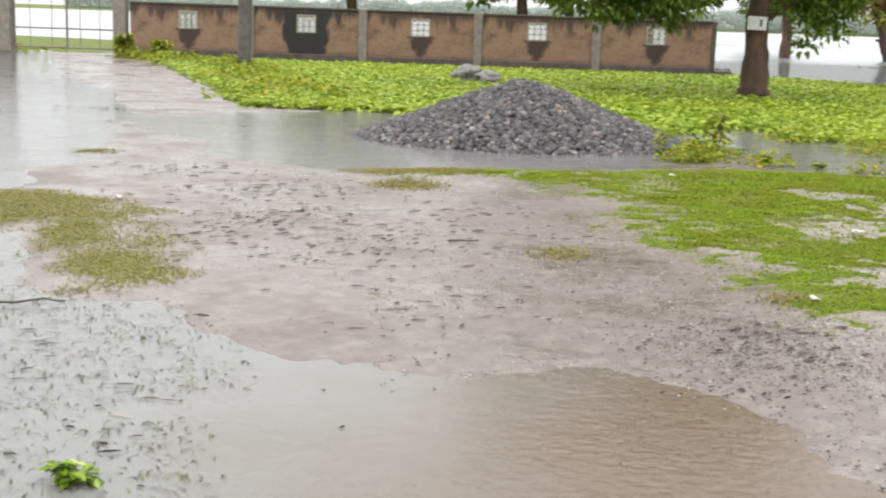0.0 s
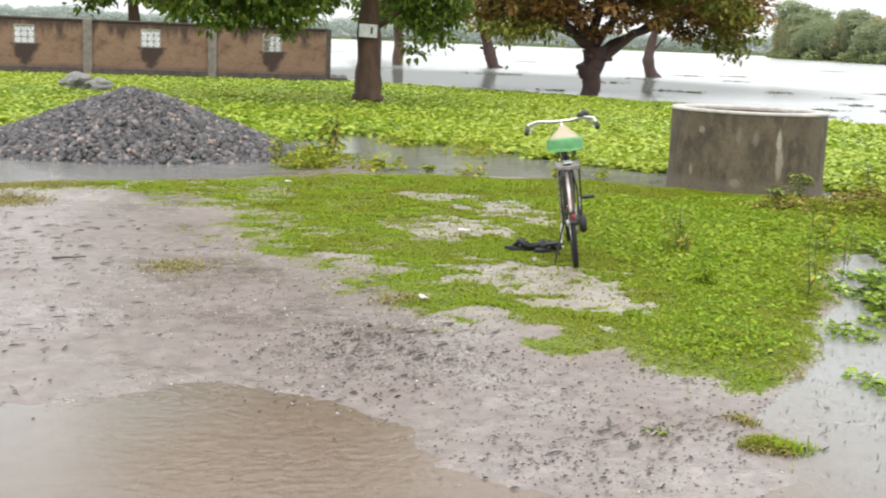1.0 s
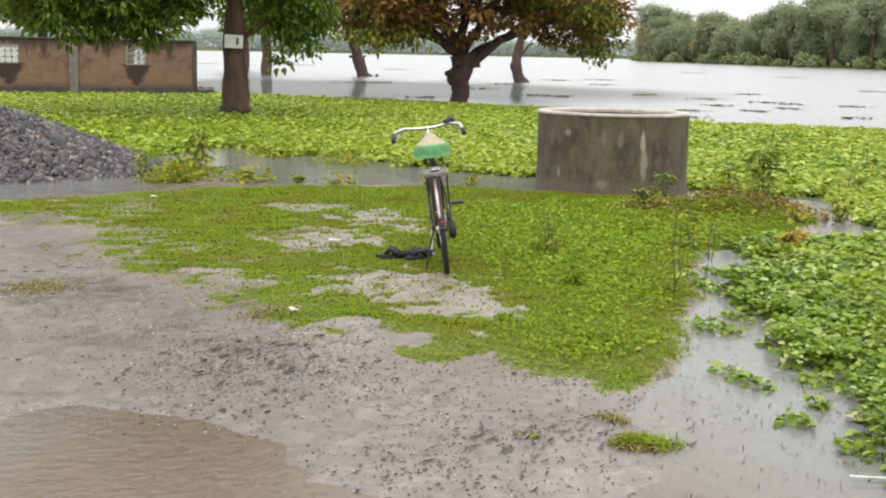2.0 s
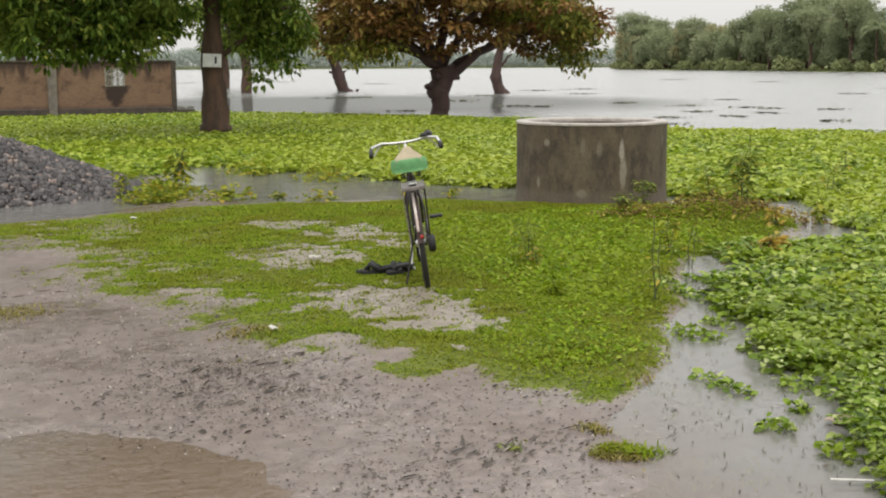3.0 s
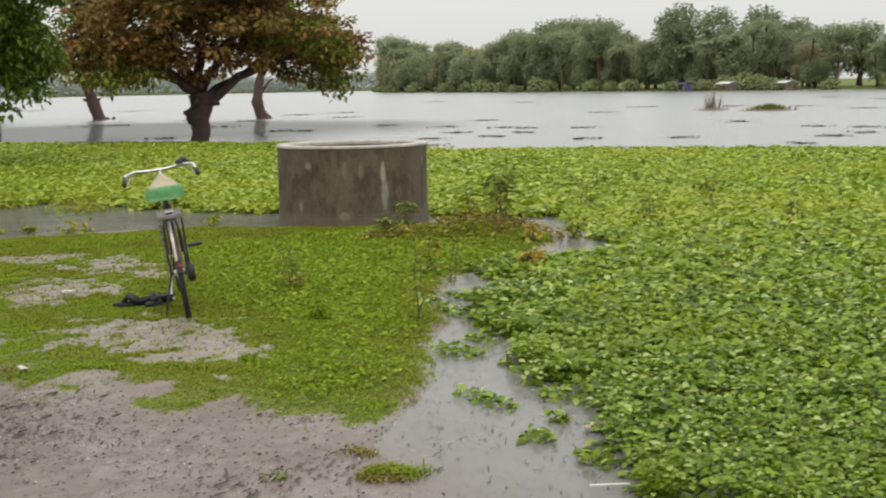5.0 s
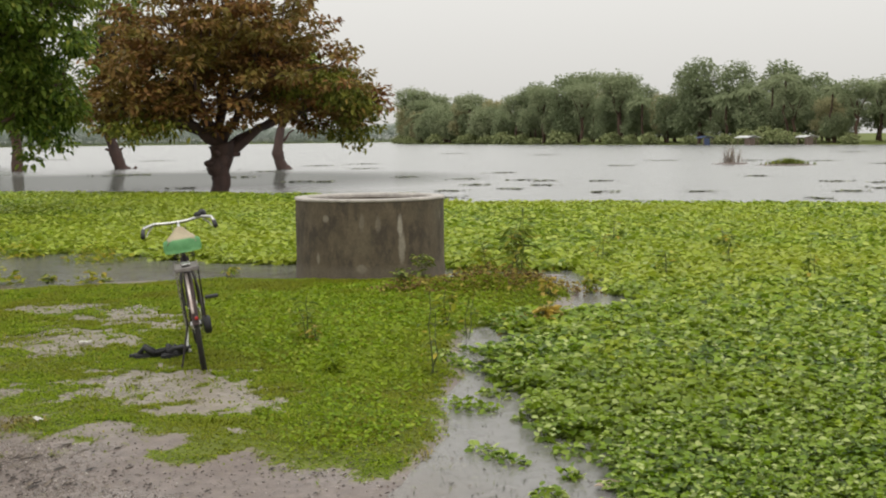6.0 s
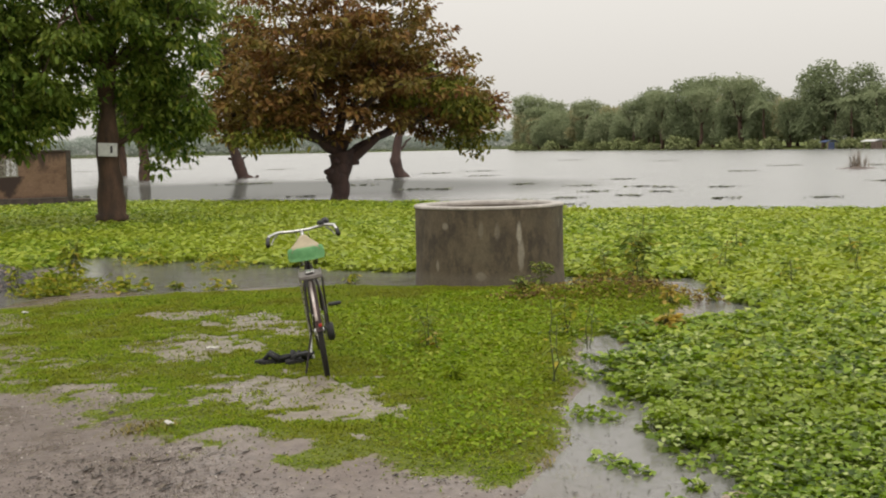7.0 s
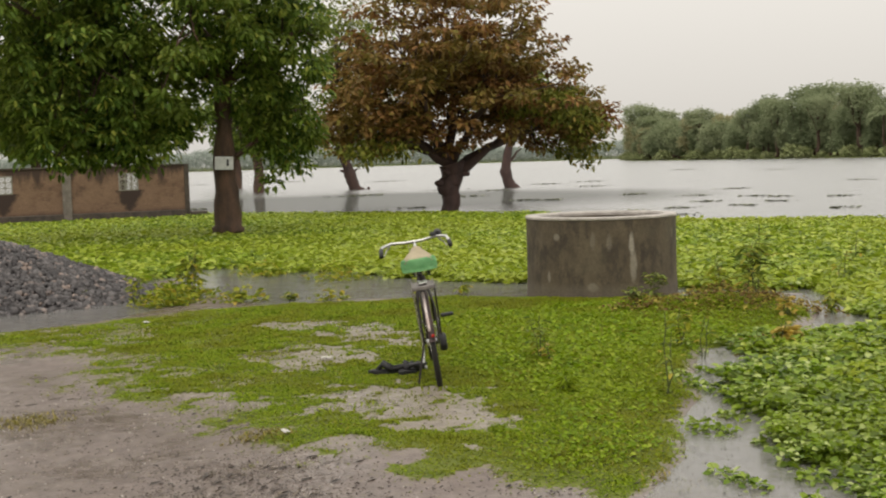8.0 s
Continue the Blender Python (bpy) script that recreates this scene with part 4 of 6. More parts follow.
for x, y, s in ((19.9, 67.3, 0.8), (23.4, 84.0, 0.9)):
    tree("tree", (x, y, -0.3), [(0, 0, 0, 0.42 * s), (0.05, 0, 1.4, 0.36 * s), (-0.1, 0, 3.2, 0.3 * s)], [(1.5, 0, 4.6, 0.14), (-1.6, 0, 4.8, 0.14), (0, 0.4, 6.0, 0.16)],
         [((0, 0, 5.4), (2.8, 2.4, 2.2)), ((0.4, 0, 3.4), (1.6, 1.4, 0.9))], 160, 16, (0.34, 0.5), TREE_LEAF, BARK, "dark leafed tree standing in flood water", 0.5, 0.3, 2.2, 0.3)
for x, y, h in ((2.9, 44.5, 0.0), (-3.5, 46.5, 0.3), (8.2, 47.5, 0.2), (5.6, 52.0, 0.4)):
    tree("tree", (x, y, -0.1), [(0, 0, 0, 0.26), (0.1, 0, 1.4, 0.22), (0.0, 0, 2.7 + h, 0.18)], [(-1.6, 0, 3.8 + h, 0.1), (1.7, 0.2, 3.7 + h, 0.1), (0.2, 0.5, 5.0, 0.12)],
         [((0, 0, 4.4 + h), (3.2, 2.4, 1.7)), ((-1.2, 0, 3.0 + h), (1.4, 1.2, 0.8)), ((1.5, 0, 3.1 + h), (1.3, 1.2, 0.8))], 260, 18, (0.26, 0.45), TREE_LEAF if h < 0.25 else PALE_LEAF, BARK,
         "leafy tree behind the brick wall", 0.42, 0.4, 2.15, 0.3)
SIGN_PAINT = mottled("sign_board", (0.55, 0.55, 0.55), (0.75, 0.75, 0.74), 9, (0.5, 0.7), 0.1, 0.002)
sign = thing("tree_sign", pose(6.50, 25.78, 1.68, 0, 2, -12), "small white board nailed to a tree trunk", "sign")
part("board", box(bmesh.new(), (0, 0, 0), (0.42, 0.02, 0.30), bevel=0.004), SIGN_PAINT, sign)
part("mark", box(bmesh.new(), (0.08, -0.014, 0.01), (0.05, 0.006, 0.16)), mottled("black_paint", (0.02, 0.02, 0.02), (0.05, 0.05, 0.05), 20), sign, "dark faded mark")
part("nail", box(bmesh.new(), (0, 0.05, 0.1), (0.02, 0.12, 0.02)), COPING, sign)


def far_tree(name, height, radius, blobs, count, mat, label, group):
    t = thing(name, pose(0, 0, -50), label, "tree", group)
    bm = bmesh.new()
    limb(bm, (0, 0, -0.4), (0.1, 0, height * 0.6), radius * 0.09, radius * 0.05, 0, 7, 5, 0.03)
    for i in range(4):
        a = i * 1.6 + 0.4
        limb(bm, (0.05, 0, height * 0.35), (radius * 0.6 * math.cos(a), radius * 0.6 * math.sin(a), height * 0.75), radius * 0.04, 0.03, 0.05, 5, 4)
    part("trunk", bm, BARK, t)
    cents = crown_points(blobs, count, 0.45, 0.02)
    cents = cents[cents[:, 2] > 0.2]
    n, k = len(cents), 14
    d = rng.normal(size=(n, k, 3))
    pos = cents[:, None, :] + np.clip(d, -1.5, 1.5) * 0.34
    way = d * [1, 1, 0.5] + [0, 0, -0.2]
    length = rng.uniform(0.26, 0.56, (n, k))
    ob = new("crown", leaves("crown", pos.reshape(-1, 3), way.reshape(-1, 3), length.ravel(), length.ravel() * 0.6, mat, 0.15, 0.2, rng.normal(0, 0.7, n * k)))
    ob.parent = t
    return t


def palm(height, label):
    t = thing("palm_tree", pose(0, 0, -50), label, "palm tree", "far shore trees")
    bm = bmesh.new()
    limb(bm, (0, 0, -0.4), (0.5, 0, height), 0.2, 0.13, 0.0, 7, 6, 0.02)
    part("trunk", bm, BARK, t)
    P0, W0, L0 = [], [], []
    for i in range(22):
        a, e = i * 2.4, rng.uniform(-0.5, 1.1)
        for s in np.linspace(0.25, 1.9, 9):
            c = np.array([math.cos(a) * math.cos(e), math.sin(a) * math.cos(e), math.sin(e)]) * s + [0.5, 0, height - 0.22 * s * s]
            for w in (-1, 1):
                P0.append(c)
                W0.append([math.cos(a + w * 0.9), math.sin(a + w * 0.9), -0.5])
                L0.append(0.75)
    ob = new("crown", leaves("crown", P0, W0, np.array(L0), np.array(L0) * 0.18, HAZE_PALED_LEAF, 0.15, 0.3))
    ob.parent = t
    return t


protos = [
    far_tree("tree", 9, 3.4, [((0, 0, 6.0), (3.3, 3.3, 2.6)), ((1.2, 0, 3.8), (2.4, 2.4, 1.8)), ((-1.6, 0.4, 4.2), (2.2, 2.2, 1.8))], 260, HAZE_PALED_LEAF, "broad green tree on the far lake shore", "far shore trees"),
    far_tree("tree", 12, 3.4, [((0, 0, 8.6), (2.9, 2.9, 2.8)), ((0.6, 0, 5.4), (2.8, 2.8, 2.4)), ((-1.0, 0, 3.2), (2.4, 2.2, 1.8))], 340, HAZE_DEEP_LEAF, "tall green tree on the far lake shore", "far shore trees"),
    far_tree("tree", 13, 4.4, [((0, 0, 10.8), (4.0, 3.6, 1.3)), ((2.2, 0, 9.2), (2.0, 2.0, 0.9)), ((-2.4, 0.4, 8.6), (1.9, 1.8, 0.9)), ((0.4, 0, 6.4), (1.8, 1.8, 1.0))], 230, HAZE_PALED_LEAF, "tall umbrella-crowned tree on the far lake shore", "far shore trees"),
    far_tree("tree", 10, 3.6, [((0, 0, 7.0), (3.2, 3.2, 2.6)), ((1.4, 0, 4.4), (2.6, 2.4, 2.0)), ((-1.6, 0.4, 3.4), (2.2, 2.2, 1.8))], 300, HAZE_TAWNY_LEAF, "yellowing broad tree on the far lake shore", "far shore trees"),
    far_tree("tree", 7, 3.8, [((0, 0, 4.4), (3.6, 3.4, 2.1)), ((2.0, 0, 2.6), (2.2, 2.2, 1.7)), ((-2.0, 0, 2.8), (2.2, 2.2, 1.7))], 260, HAZE_PALED_LEAF, "low spreading tree on the far lake shore", "far shore trees"),
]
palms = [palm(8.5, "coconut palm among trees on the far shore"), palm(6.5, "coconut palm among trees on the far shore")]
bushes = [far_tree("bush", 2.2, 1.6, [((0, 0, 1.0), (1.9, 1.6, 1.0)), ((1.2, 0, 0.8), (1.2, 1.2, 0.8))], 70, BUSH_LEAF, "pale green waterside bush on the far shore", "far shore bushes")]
SHORE = [(139, 60), (139, 95), (141, 118), (147, 152), (157, 195), (176, 262), (212, 322)]
shore_len = [0.0]
for (ax, ay), (bx, by) in zip(SHORE, SHORE[1:]):
    shore_len.append(shore_len[-1] + math.hypot(bx - ax, by - ay))


def along_shore(s, off):
    for i in range(len(SHORE) - 1):
        if s <= shore_len[i + 1] or i == len(SHORE) - 2:
            (ax, ay), (bx, by) = SHORE[i], SHORE[i + 1]
            f = (s - shore_len[i]) / (shore_len[i + 1] - shore_len[i])
            d = Vector((bx - ax, by - ay)).normalized()
            return ax + (bx - ax) * f + d.y * off, ay + (by - ay) * f - d.x * off


s = 2.0
while s < shore_len[-1]:
    for off in (6, 13, 21):
        x, y = along_shore(s + rng.uniform(-1.5, 1.5), off + rng.uniform(-2, 2))
        k = int(rng.choice(5, p=[0.26, 0.24, 0.12, 0.14, 0.24]))
        copy_thing(protos[k], pose(x, y, 0.3, 0, 0, rng.uniform(0, 360)) @ Matrix.Scale(float(rng.uniform(0.55, 1.2)), 4))
    if rng.uniform() < 0.5:
        x, y = along_shore(s + 1.0, 4 + rng.uniform(0, 4))
        copy_thing(palms[int(rng.integers(2))], pose(x, y, 0.3, 0, 0, rng.uniform(0, 360)) @ Matrix.Scale(float(rng.uniform(0.8, 1.15)), 4))
    for q in (0.0, 2.2):
        if rng.uniform() < 0.6:
            continue
        x, y = along_shore(min(s + q, shore_len[-1]), 1.6 + rng.uniform(0, 1))
        copy_thing(bushes[0], pose(x, y, 0.1, 0, 0, rng.uniform(0, 360)) @ Matrix.Scale(float(rng.uniform(0.4, 1.1)), 4))
    s += 4.4
for p in protos + palms + bushes:
    for o in list(p.children_recursive) + [p]:
        bpy.data.objects.remove(o)


def distant_woods():
    n = 90000
    x = rng.uniform(-120, 330, n)
    y = 436 + rng.uniform(0, 14, n) - 0.25 * np.maximum(0, x - 150)
    top = 4.0 + 4.5 * fbm(x * 0.06, x * 0.0, 71, 4) + 2.0 * (fbm(x * 0.4, x * 0, 73, 2) - 0.5)
    z = top * rng.uniform(0, 1, n) ** 0.7
    way = rng.normal(size=(n, 3)) + [0, 0, -0.3]
    L = rng.uniform(0.45, 0.8, n)
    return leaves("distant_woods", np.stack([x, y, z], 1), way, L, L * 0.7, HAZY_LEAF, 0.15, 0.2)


tagged(new("distant_woods", distant_woods()), "line of woods across the lake, haze put into the leaf colour", "woods", kind="stuff")

# ---------------------------------------------------------------- well
well = thing("well", pose(6.73, 10.29, 0), "round weathered concrete well ring with open top", "well")
R = 0.872


def well_material():
    """Damp brown cement with blotches, a paler foot and a few pale scraped runs."""
    m, nt, nl, b = material("stained_concrete")
    big, mid, fine = noise_node(nt, nl, 2.2, 6), noise_node(nt, nl, 7.0, 6, rough=0.7, stretch=(1, 1, 0.6)), noise_node(nt, nl, 40, 4)
    runs = noise_node(nt, nl, 5.0, 6, rough=0.7, stretch=(1, 1, 0.55))
    base = mix_node(nt, nl, ramp_node(nt, nl, mid, ((0.35, 0.0), (0.65, 1.0))), (0.066, 0.047, 0.027), (0.122, 0.093, 0.056))
    base = mix_node(nt, nl, ramp_node(nt, nl, runs, ((0.40, 0.7), (0.52, 0.0))), base, (0.028, 0.019, 0.012))
    base = mix_node(nt, nl, ramp_node(nt, nl, big, ((0.55, 0.0), (0.7, 0.5))), base, (0.13, 0.108, 0.07))
    tc = nt.new("ShaderNodeTexCoord")
    wander = mix_node(nt, nl, 0.035, tc.outputs["Object"], noise_colour(nt, nl, 9.0), "ADD")
    for u, z, size, pale in ((0.38, 0.62, (0.04, 0.04, 0.14), 0.7), (0.40, 0.38, (0.05, 0.05, 0.22), 0.45), (-0.57, 0.70, (0.05, 0.05, 0.05), 0.35), (-0.11, 0.66, (0.035, 0.035, 0.12), 0.16), (0.1, 0.64, (0.035, 0.035, 0.12), 0.16),
                             (-0.68, 0.25, (0.03, 0.03, 0.08), 0.35), (0.92, 0.7, (0.02, 0.02, 0.07), 0.3), (-0.12, 0.14, (0.07, 0.07, 0.06), 0.3)):
        v = math.sqrt(1 - u * u)
        at = (R * (0.845 * u - 0.536 * v), R * (-0.536 * u - 0.845 * v), z)
        off, div, far = nt.new("ShaderNodeVectorMath"), nt.new("ShaderNodeVectorMath"), nt.new("ShaderNodeVectorMath")
        off.operation, div.operation, far.operation = "SUBTRACT", "DIVIDE", "LENGTH"
        off.inputs[1].default_value = (at[0] + 0.017, at[1] + 0.017, at[2] + 0.017)
        div.inputs[1].default_value = size
        nl.new(wander, off.inputs[0])
        nl.new(off.outputs[0], div.inputs[0])
        nl.new(div.outputs[0], far.inputs[0])
        base = mix_node(nt, nl, ramp_node(nt, nl, far.outputs["Value"], ((0.55, pale), (1.0, 0.0))), base, (0.40, 0.36, 0.29))
    sep = nt.new("ShaderNodeSeparateXYZ")
    nl.new(wander, sep.inputs[0])
    base = mix_node(nt, nl, ramp_node(nt, nl, sep.outputs["Z"], ((0.14, 0.45), (0.21, 0.0))), base, (0.14, 0.115, 0.085))
    base = mix_node(nt, nl, 1.0, base, ramp_node(nt, nl, fine, ((0.3, 0.75), (0.65, 1.0))), "MULTIPLY")
    nl.new(base, b.inputs["Base Color"])
    nl.new(ramp_node(nt, nl, big, ((0.3, 0.55), (0.7, 0.85))), b.inputs["Roughness"])
    bump_node(nt, nl, mid, 0.5, 0.012, b)
    return m


WELL = well_material()
RIM = mottled("worn_rim", (0.30, 0.27, 0.24), (0.55, 0.50, 0.46), 5, (0.35, 0.7), 0.4, 0.008)
part("ring", lathe(bmesh.new(), [(R + 0.015, -0.12), (R + 0.01, 0.05), (R, 0.2), (R, 0.888)], 64), WELL, well, smooth=True)
part("rim", lathe(bmesh.new(), [(R, 0.888), (R + 0.010, 0.892), (R + 0.012, 0.908), (R + 0.004, 0.92), (R - 0.13, 0.92), (R - 0.145, 0.90), (R - 0.145, 0.87)], 64), RIM, well, "paler worn rim", smooth=False)
part("inner_wall", lathe(bmesh.new(), [(R - 0.145, 0.87), (R - 0.145, -0.12), (0.0, -0.10)], 64), WELL, well, smooth=True)

# ---------------------------------------------------------------- gravel heap and boulders
GRAVEL = mottled("dark_gravel", (0.035, 0.032, 0.034), (0.10, 0.093, 0.097), 30, (0.45, 0.75), 0.8, 0.02)
heap = thing("gravel_heap", pose(0.25, 14.75, -0.05), "cone-shaped heap of wet dark grey gravel", "gravel heap")
hr = np.linspace(0, 1, 26)
ha = np.linspace(0, math.tau, 73)[:-1]
HA, HR = np.meshgrid(ha, hr)


def heap_z(dx, dy):
    r = np.hypot(dx / 2.25, dy / 2.0)
    z = 0.86 * (1 - np.sqrt(r * r + 0.010)) + 0.10 * (fbm(dx * 1.6 + 9, dy * 1.6, 81) - 0.5) * (1 - r)
    return np.maximum(z, -0.05 * r)


hx, hy = HR * np.cos(HA) * 2.25, HR * np.sin(HA) * 2.0
hz = heap_z(hx, hy) + 0.02 * rng.normal(size=hx.shape)
hi = np.arange(hx.size).reshape(hx.shape)
hf = np.stack([hi[:-1], hi[1:], np.roll(hi[1:], -1, 1), np.roll(hi[:-1], -1, 1)], -1).reshape(-1, 4)
body = new("body", quads("body", np.stack([hx, hy, hz], -1).reshape(-1, 3), hf[:, ::-1], GRAVEL, True))
body.parent = heap


def stones(name, pos, size, mat):
    """Small uneven stones, eight corners each."""
    n = len(pos)
    corner = np.array([(x, y, z) for z in (-1, 1) for y in (-1, 1) for x in (-1, 1)], float) * 0.5
    turn = rng.normal(size=(n, 3, 3))
    q, _ = np.linalg.qr(turn)
    shape = corner[None] * rng.uniform(0.55, 1.25, (n, 1, 3)) + rng.normal(0, 0.10, (n, 8, 3))
    v = np.einsum("nij,nkj->nki", q, shape) * np.reshape(size, (n, 1, 1)) + np.asarray(pos)[:, None]
    f = np.array([(0, 2, 3, 1), (4, 5, 7, 6), (0, 1, 5, 4), (2, 6, 7, 3), (0, 4, 6, 2), (1, 3, 7, 5)])
    return quads(name, v.reshape(-1, 3), (np.arange(n)[:, None, None] * 8 + f[None]).reshape(-1, 4), mat)


def stone_material(name, stops, rough=0.55):
    m, nt, nl, b = material(name)
    geo = nt.new("ShaderNodeNewGeometry")
    nl.new(ramp_node(nt, nl, geo.outputs["Random Per Island"], stops), b.inputs["Base Color"])
    b.inputs["Roughness"].default_value = rough
    return m


CHIP = stone_material("gravel_chip", ((0.0, (0.022, 0.019, 0.02)), (0.6, (0.06, 0.053, 0.053)), (0.9, (0.11, 0.099, 0.098)), (1.0, (0.24, 0.18, 0.15))))
n = 9000
sr, sa = np.sqrt(rng.uniform(0, 1.05, n)), rng.uniform(0, math.tau, n)
sx, sy = sr * np.cos(sa) * 2.25, sr * np.sin(sa) * 2.0
chips = tagged(new("loose_gravel", stones("loose_gravel", np.stack([sx, sy, heap_z(sx, sy) + 0.008], 1), rng.uniform(0.03, 0.075, n), CHIP)), kind="stuff")
chips.parent = heap
BOULDER = mottled("boulder", (0.16, 0.15, 0.14), (0.34, 0.32, 0.30), 3, (0.7, 0.9), 0.7, 0.04)
for x, y, s, f in ((0.25, 28.9, 0.36, 0.7), (0.7, 28.4, 0.30, 0.6), (0.05, 29.5, 0.24, 0.6)):
    bm = bmesh.new()
    bmesh.ops.create_icosphere(bm, subdivisions=3, radius=1.0)
    for v in bm.verts:
        v.co *= s * (1 + 0.35 * noise.noise(v.co * 1.6 + Vector((x * 3, y, 0))))
        v.co.z *= f
    ob = part("boulder", bm, BOULDER, None)
    ob.location = (x, y, 0.06 + s * f * 0.5)
    tagged(ob, "rough grey boulder lying among green plants", "boulder", "boulders by the heap")


# ---------------------------------------------------------------- bicycle
TYRE = mottled("tyre_rubber", (0.011, 0.010, 0.009), (0.03, 0.026, 0.022), 30, (0.7, 0.9), 0.3, 0.003)
STEEL = mottled("dull_chrome", (0.42, 0.41, 0.40), (0.66, 0.65, 0.63), 25, (0.18, 0.4), 0.1, 0.001, 1.0)
FRAME_PAINT = mottled("dark_frame_paint", (0.014, 0.011, 0.012), (0.04, 0.028, 0.03), 14, (0.5, 0.75), 0.1, 0.001)
GUARD_PAINT = mottled("scuffed_guard_paint", (0.05, 0.025, 0.025), (0.16, 0.10, 0.09), 9, (0.35, 0.6), 0.2, 0.002)
PLASTIC = mottled("black_plastic", (0.008, 0.008, 0.009), (0.022, 0.021, 0.022), 25, (0.55, 0.8), 0.2, 0.002)
GREEN_CLOTH = mottled("green_saddle_cover", (0.18, 0.50, 0.20), (0.31, 0.66, 0.31), 12, (0.5, 0.7), 0.3, 0.003)
CREAM_CLOTH = mottled("cream_saddle_cover", (0.62, 0.52, 0.36), (0.78, 0.68, 0.50), 12, (0.5, 0.75), 0.3, 0.003)
GREY_PLATE = mottled("grey_carrier_paint", (0.10, 0.085, 0.078), (0.26, 0.235, 0.22), 18, (0.35, 0.6), 0.2, 0.002)
PALE_STRIPE = mottled("pale_stripe", (0.50, 0.38, 0.34), (0.78, 0.70, 0.66), 14, (0.4, 0.6))
RED_LENS = mottled("red_reflector", (0.30, 0.02, 0.015), (0.45, 0.03, 0.02), 18, (0.15, 0.3), 0, 0)


def ring_points(c, r, n=36, turn=0.0):
    return [(c[0] + r * math.sin(turn) * math.cos(a), c[1] + r * math.cos(turn) * math.cos(a), c[2] + r * math.sin(a)) for a in (k * math.tau / n for k in range(n))]


def bike_wheel(bike, cy, turn=0.0):
    c = (0, cy, 0.335)
    w = part("wheel", tube(bmesh.new(), [(-0.045, cy, 0.335), (-0.03, cy, 0.335), (0.03, cy, 0.335), (0.045, cy, 0.335)], [0.012, 0.026, 0.026, 0.012], 12), STEEL, bike, "wheel hub with black tyre and steel rim", True)
    part("tyre", tube(bmesh.new(), ring_points(c, 0.316, 44, turn), 0.0195, 10, True), TYRE, w, smooth=True)
    part("rim", tube(bmesh.new(), ring_points(c, 0.293, 44, turn), 0.011, 8, True), STEEL, w, smooth=True)
    for k in range(28):
        a, s = k * math.tau / 28, 0.022 if k % 2 else -0.022
        b = a + (0.5 if k % 4 < 2 else -0.5)
        part("spoke", tube(bmesh.new(), [(s, cy + 0.024 * math.cos(b), 0.335 + 0.024 * math.sin(b)), (0, cy + 0.288 * math.cos(a) * math.cos(turn), 0.335 + 0.288 * math.sin(a))], 0.0013, 4), STEEL, w)
    return w


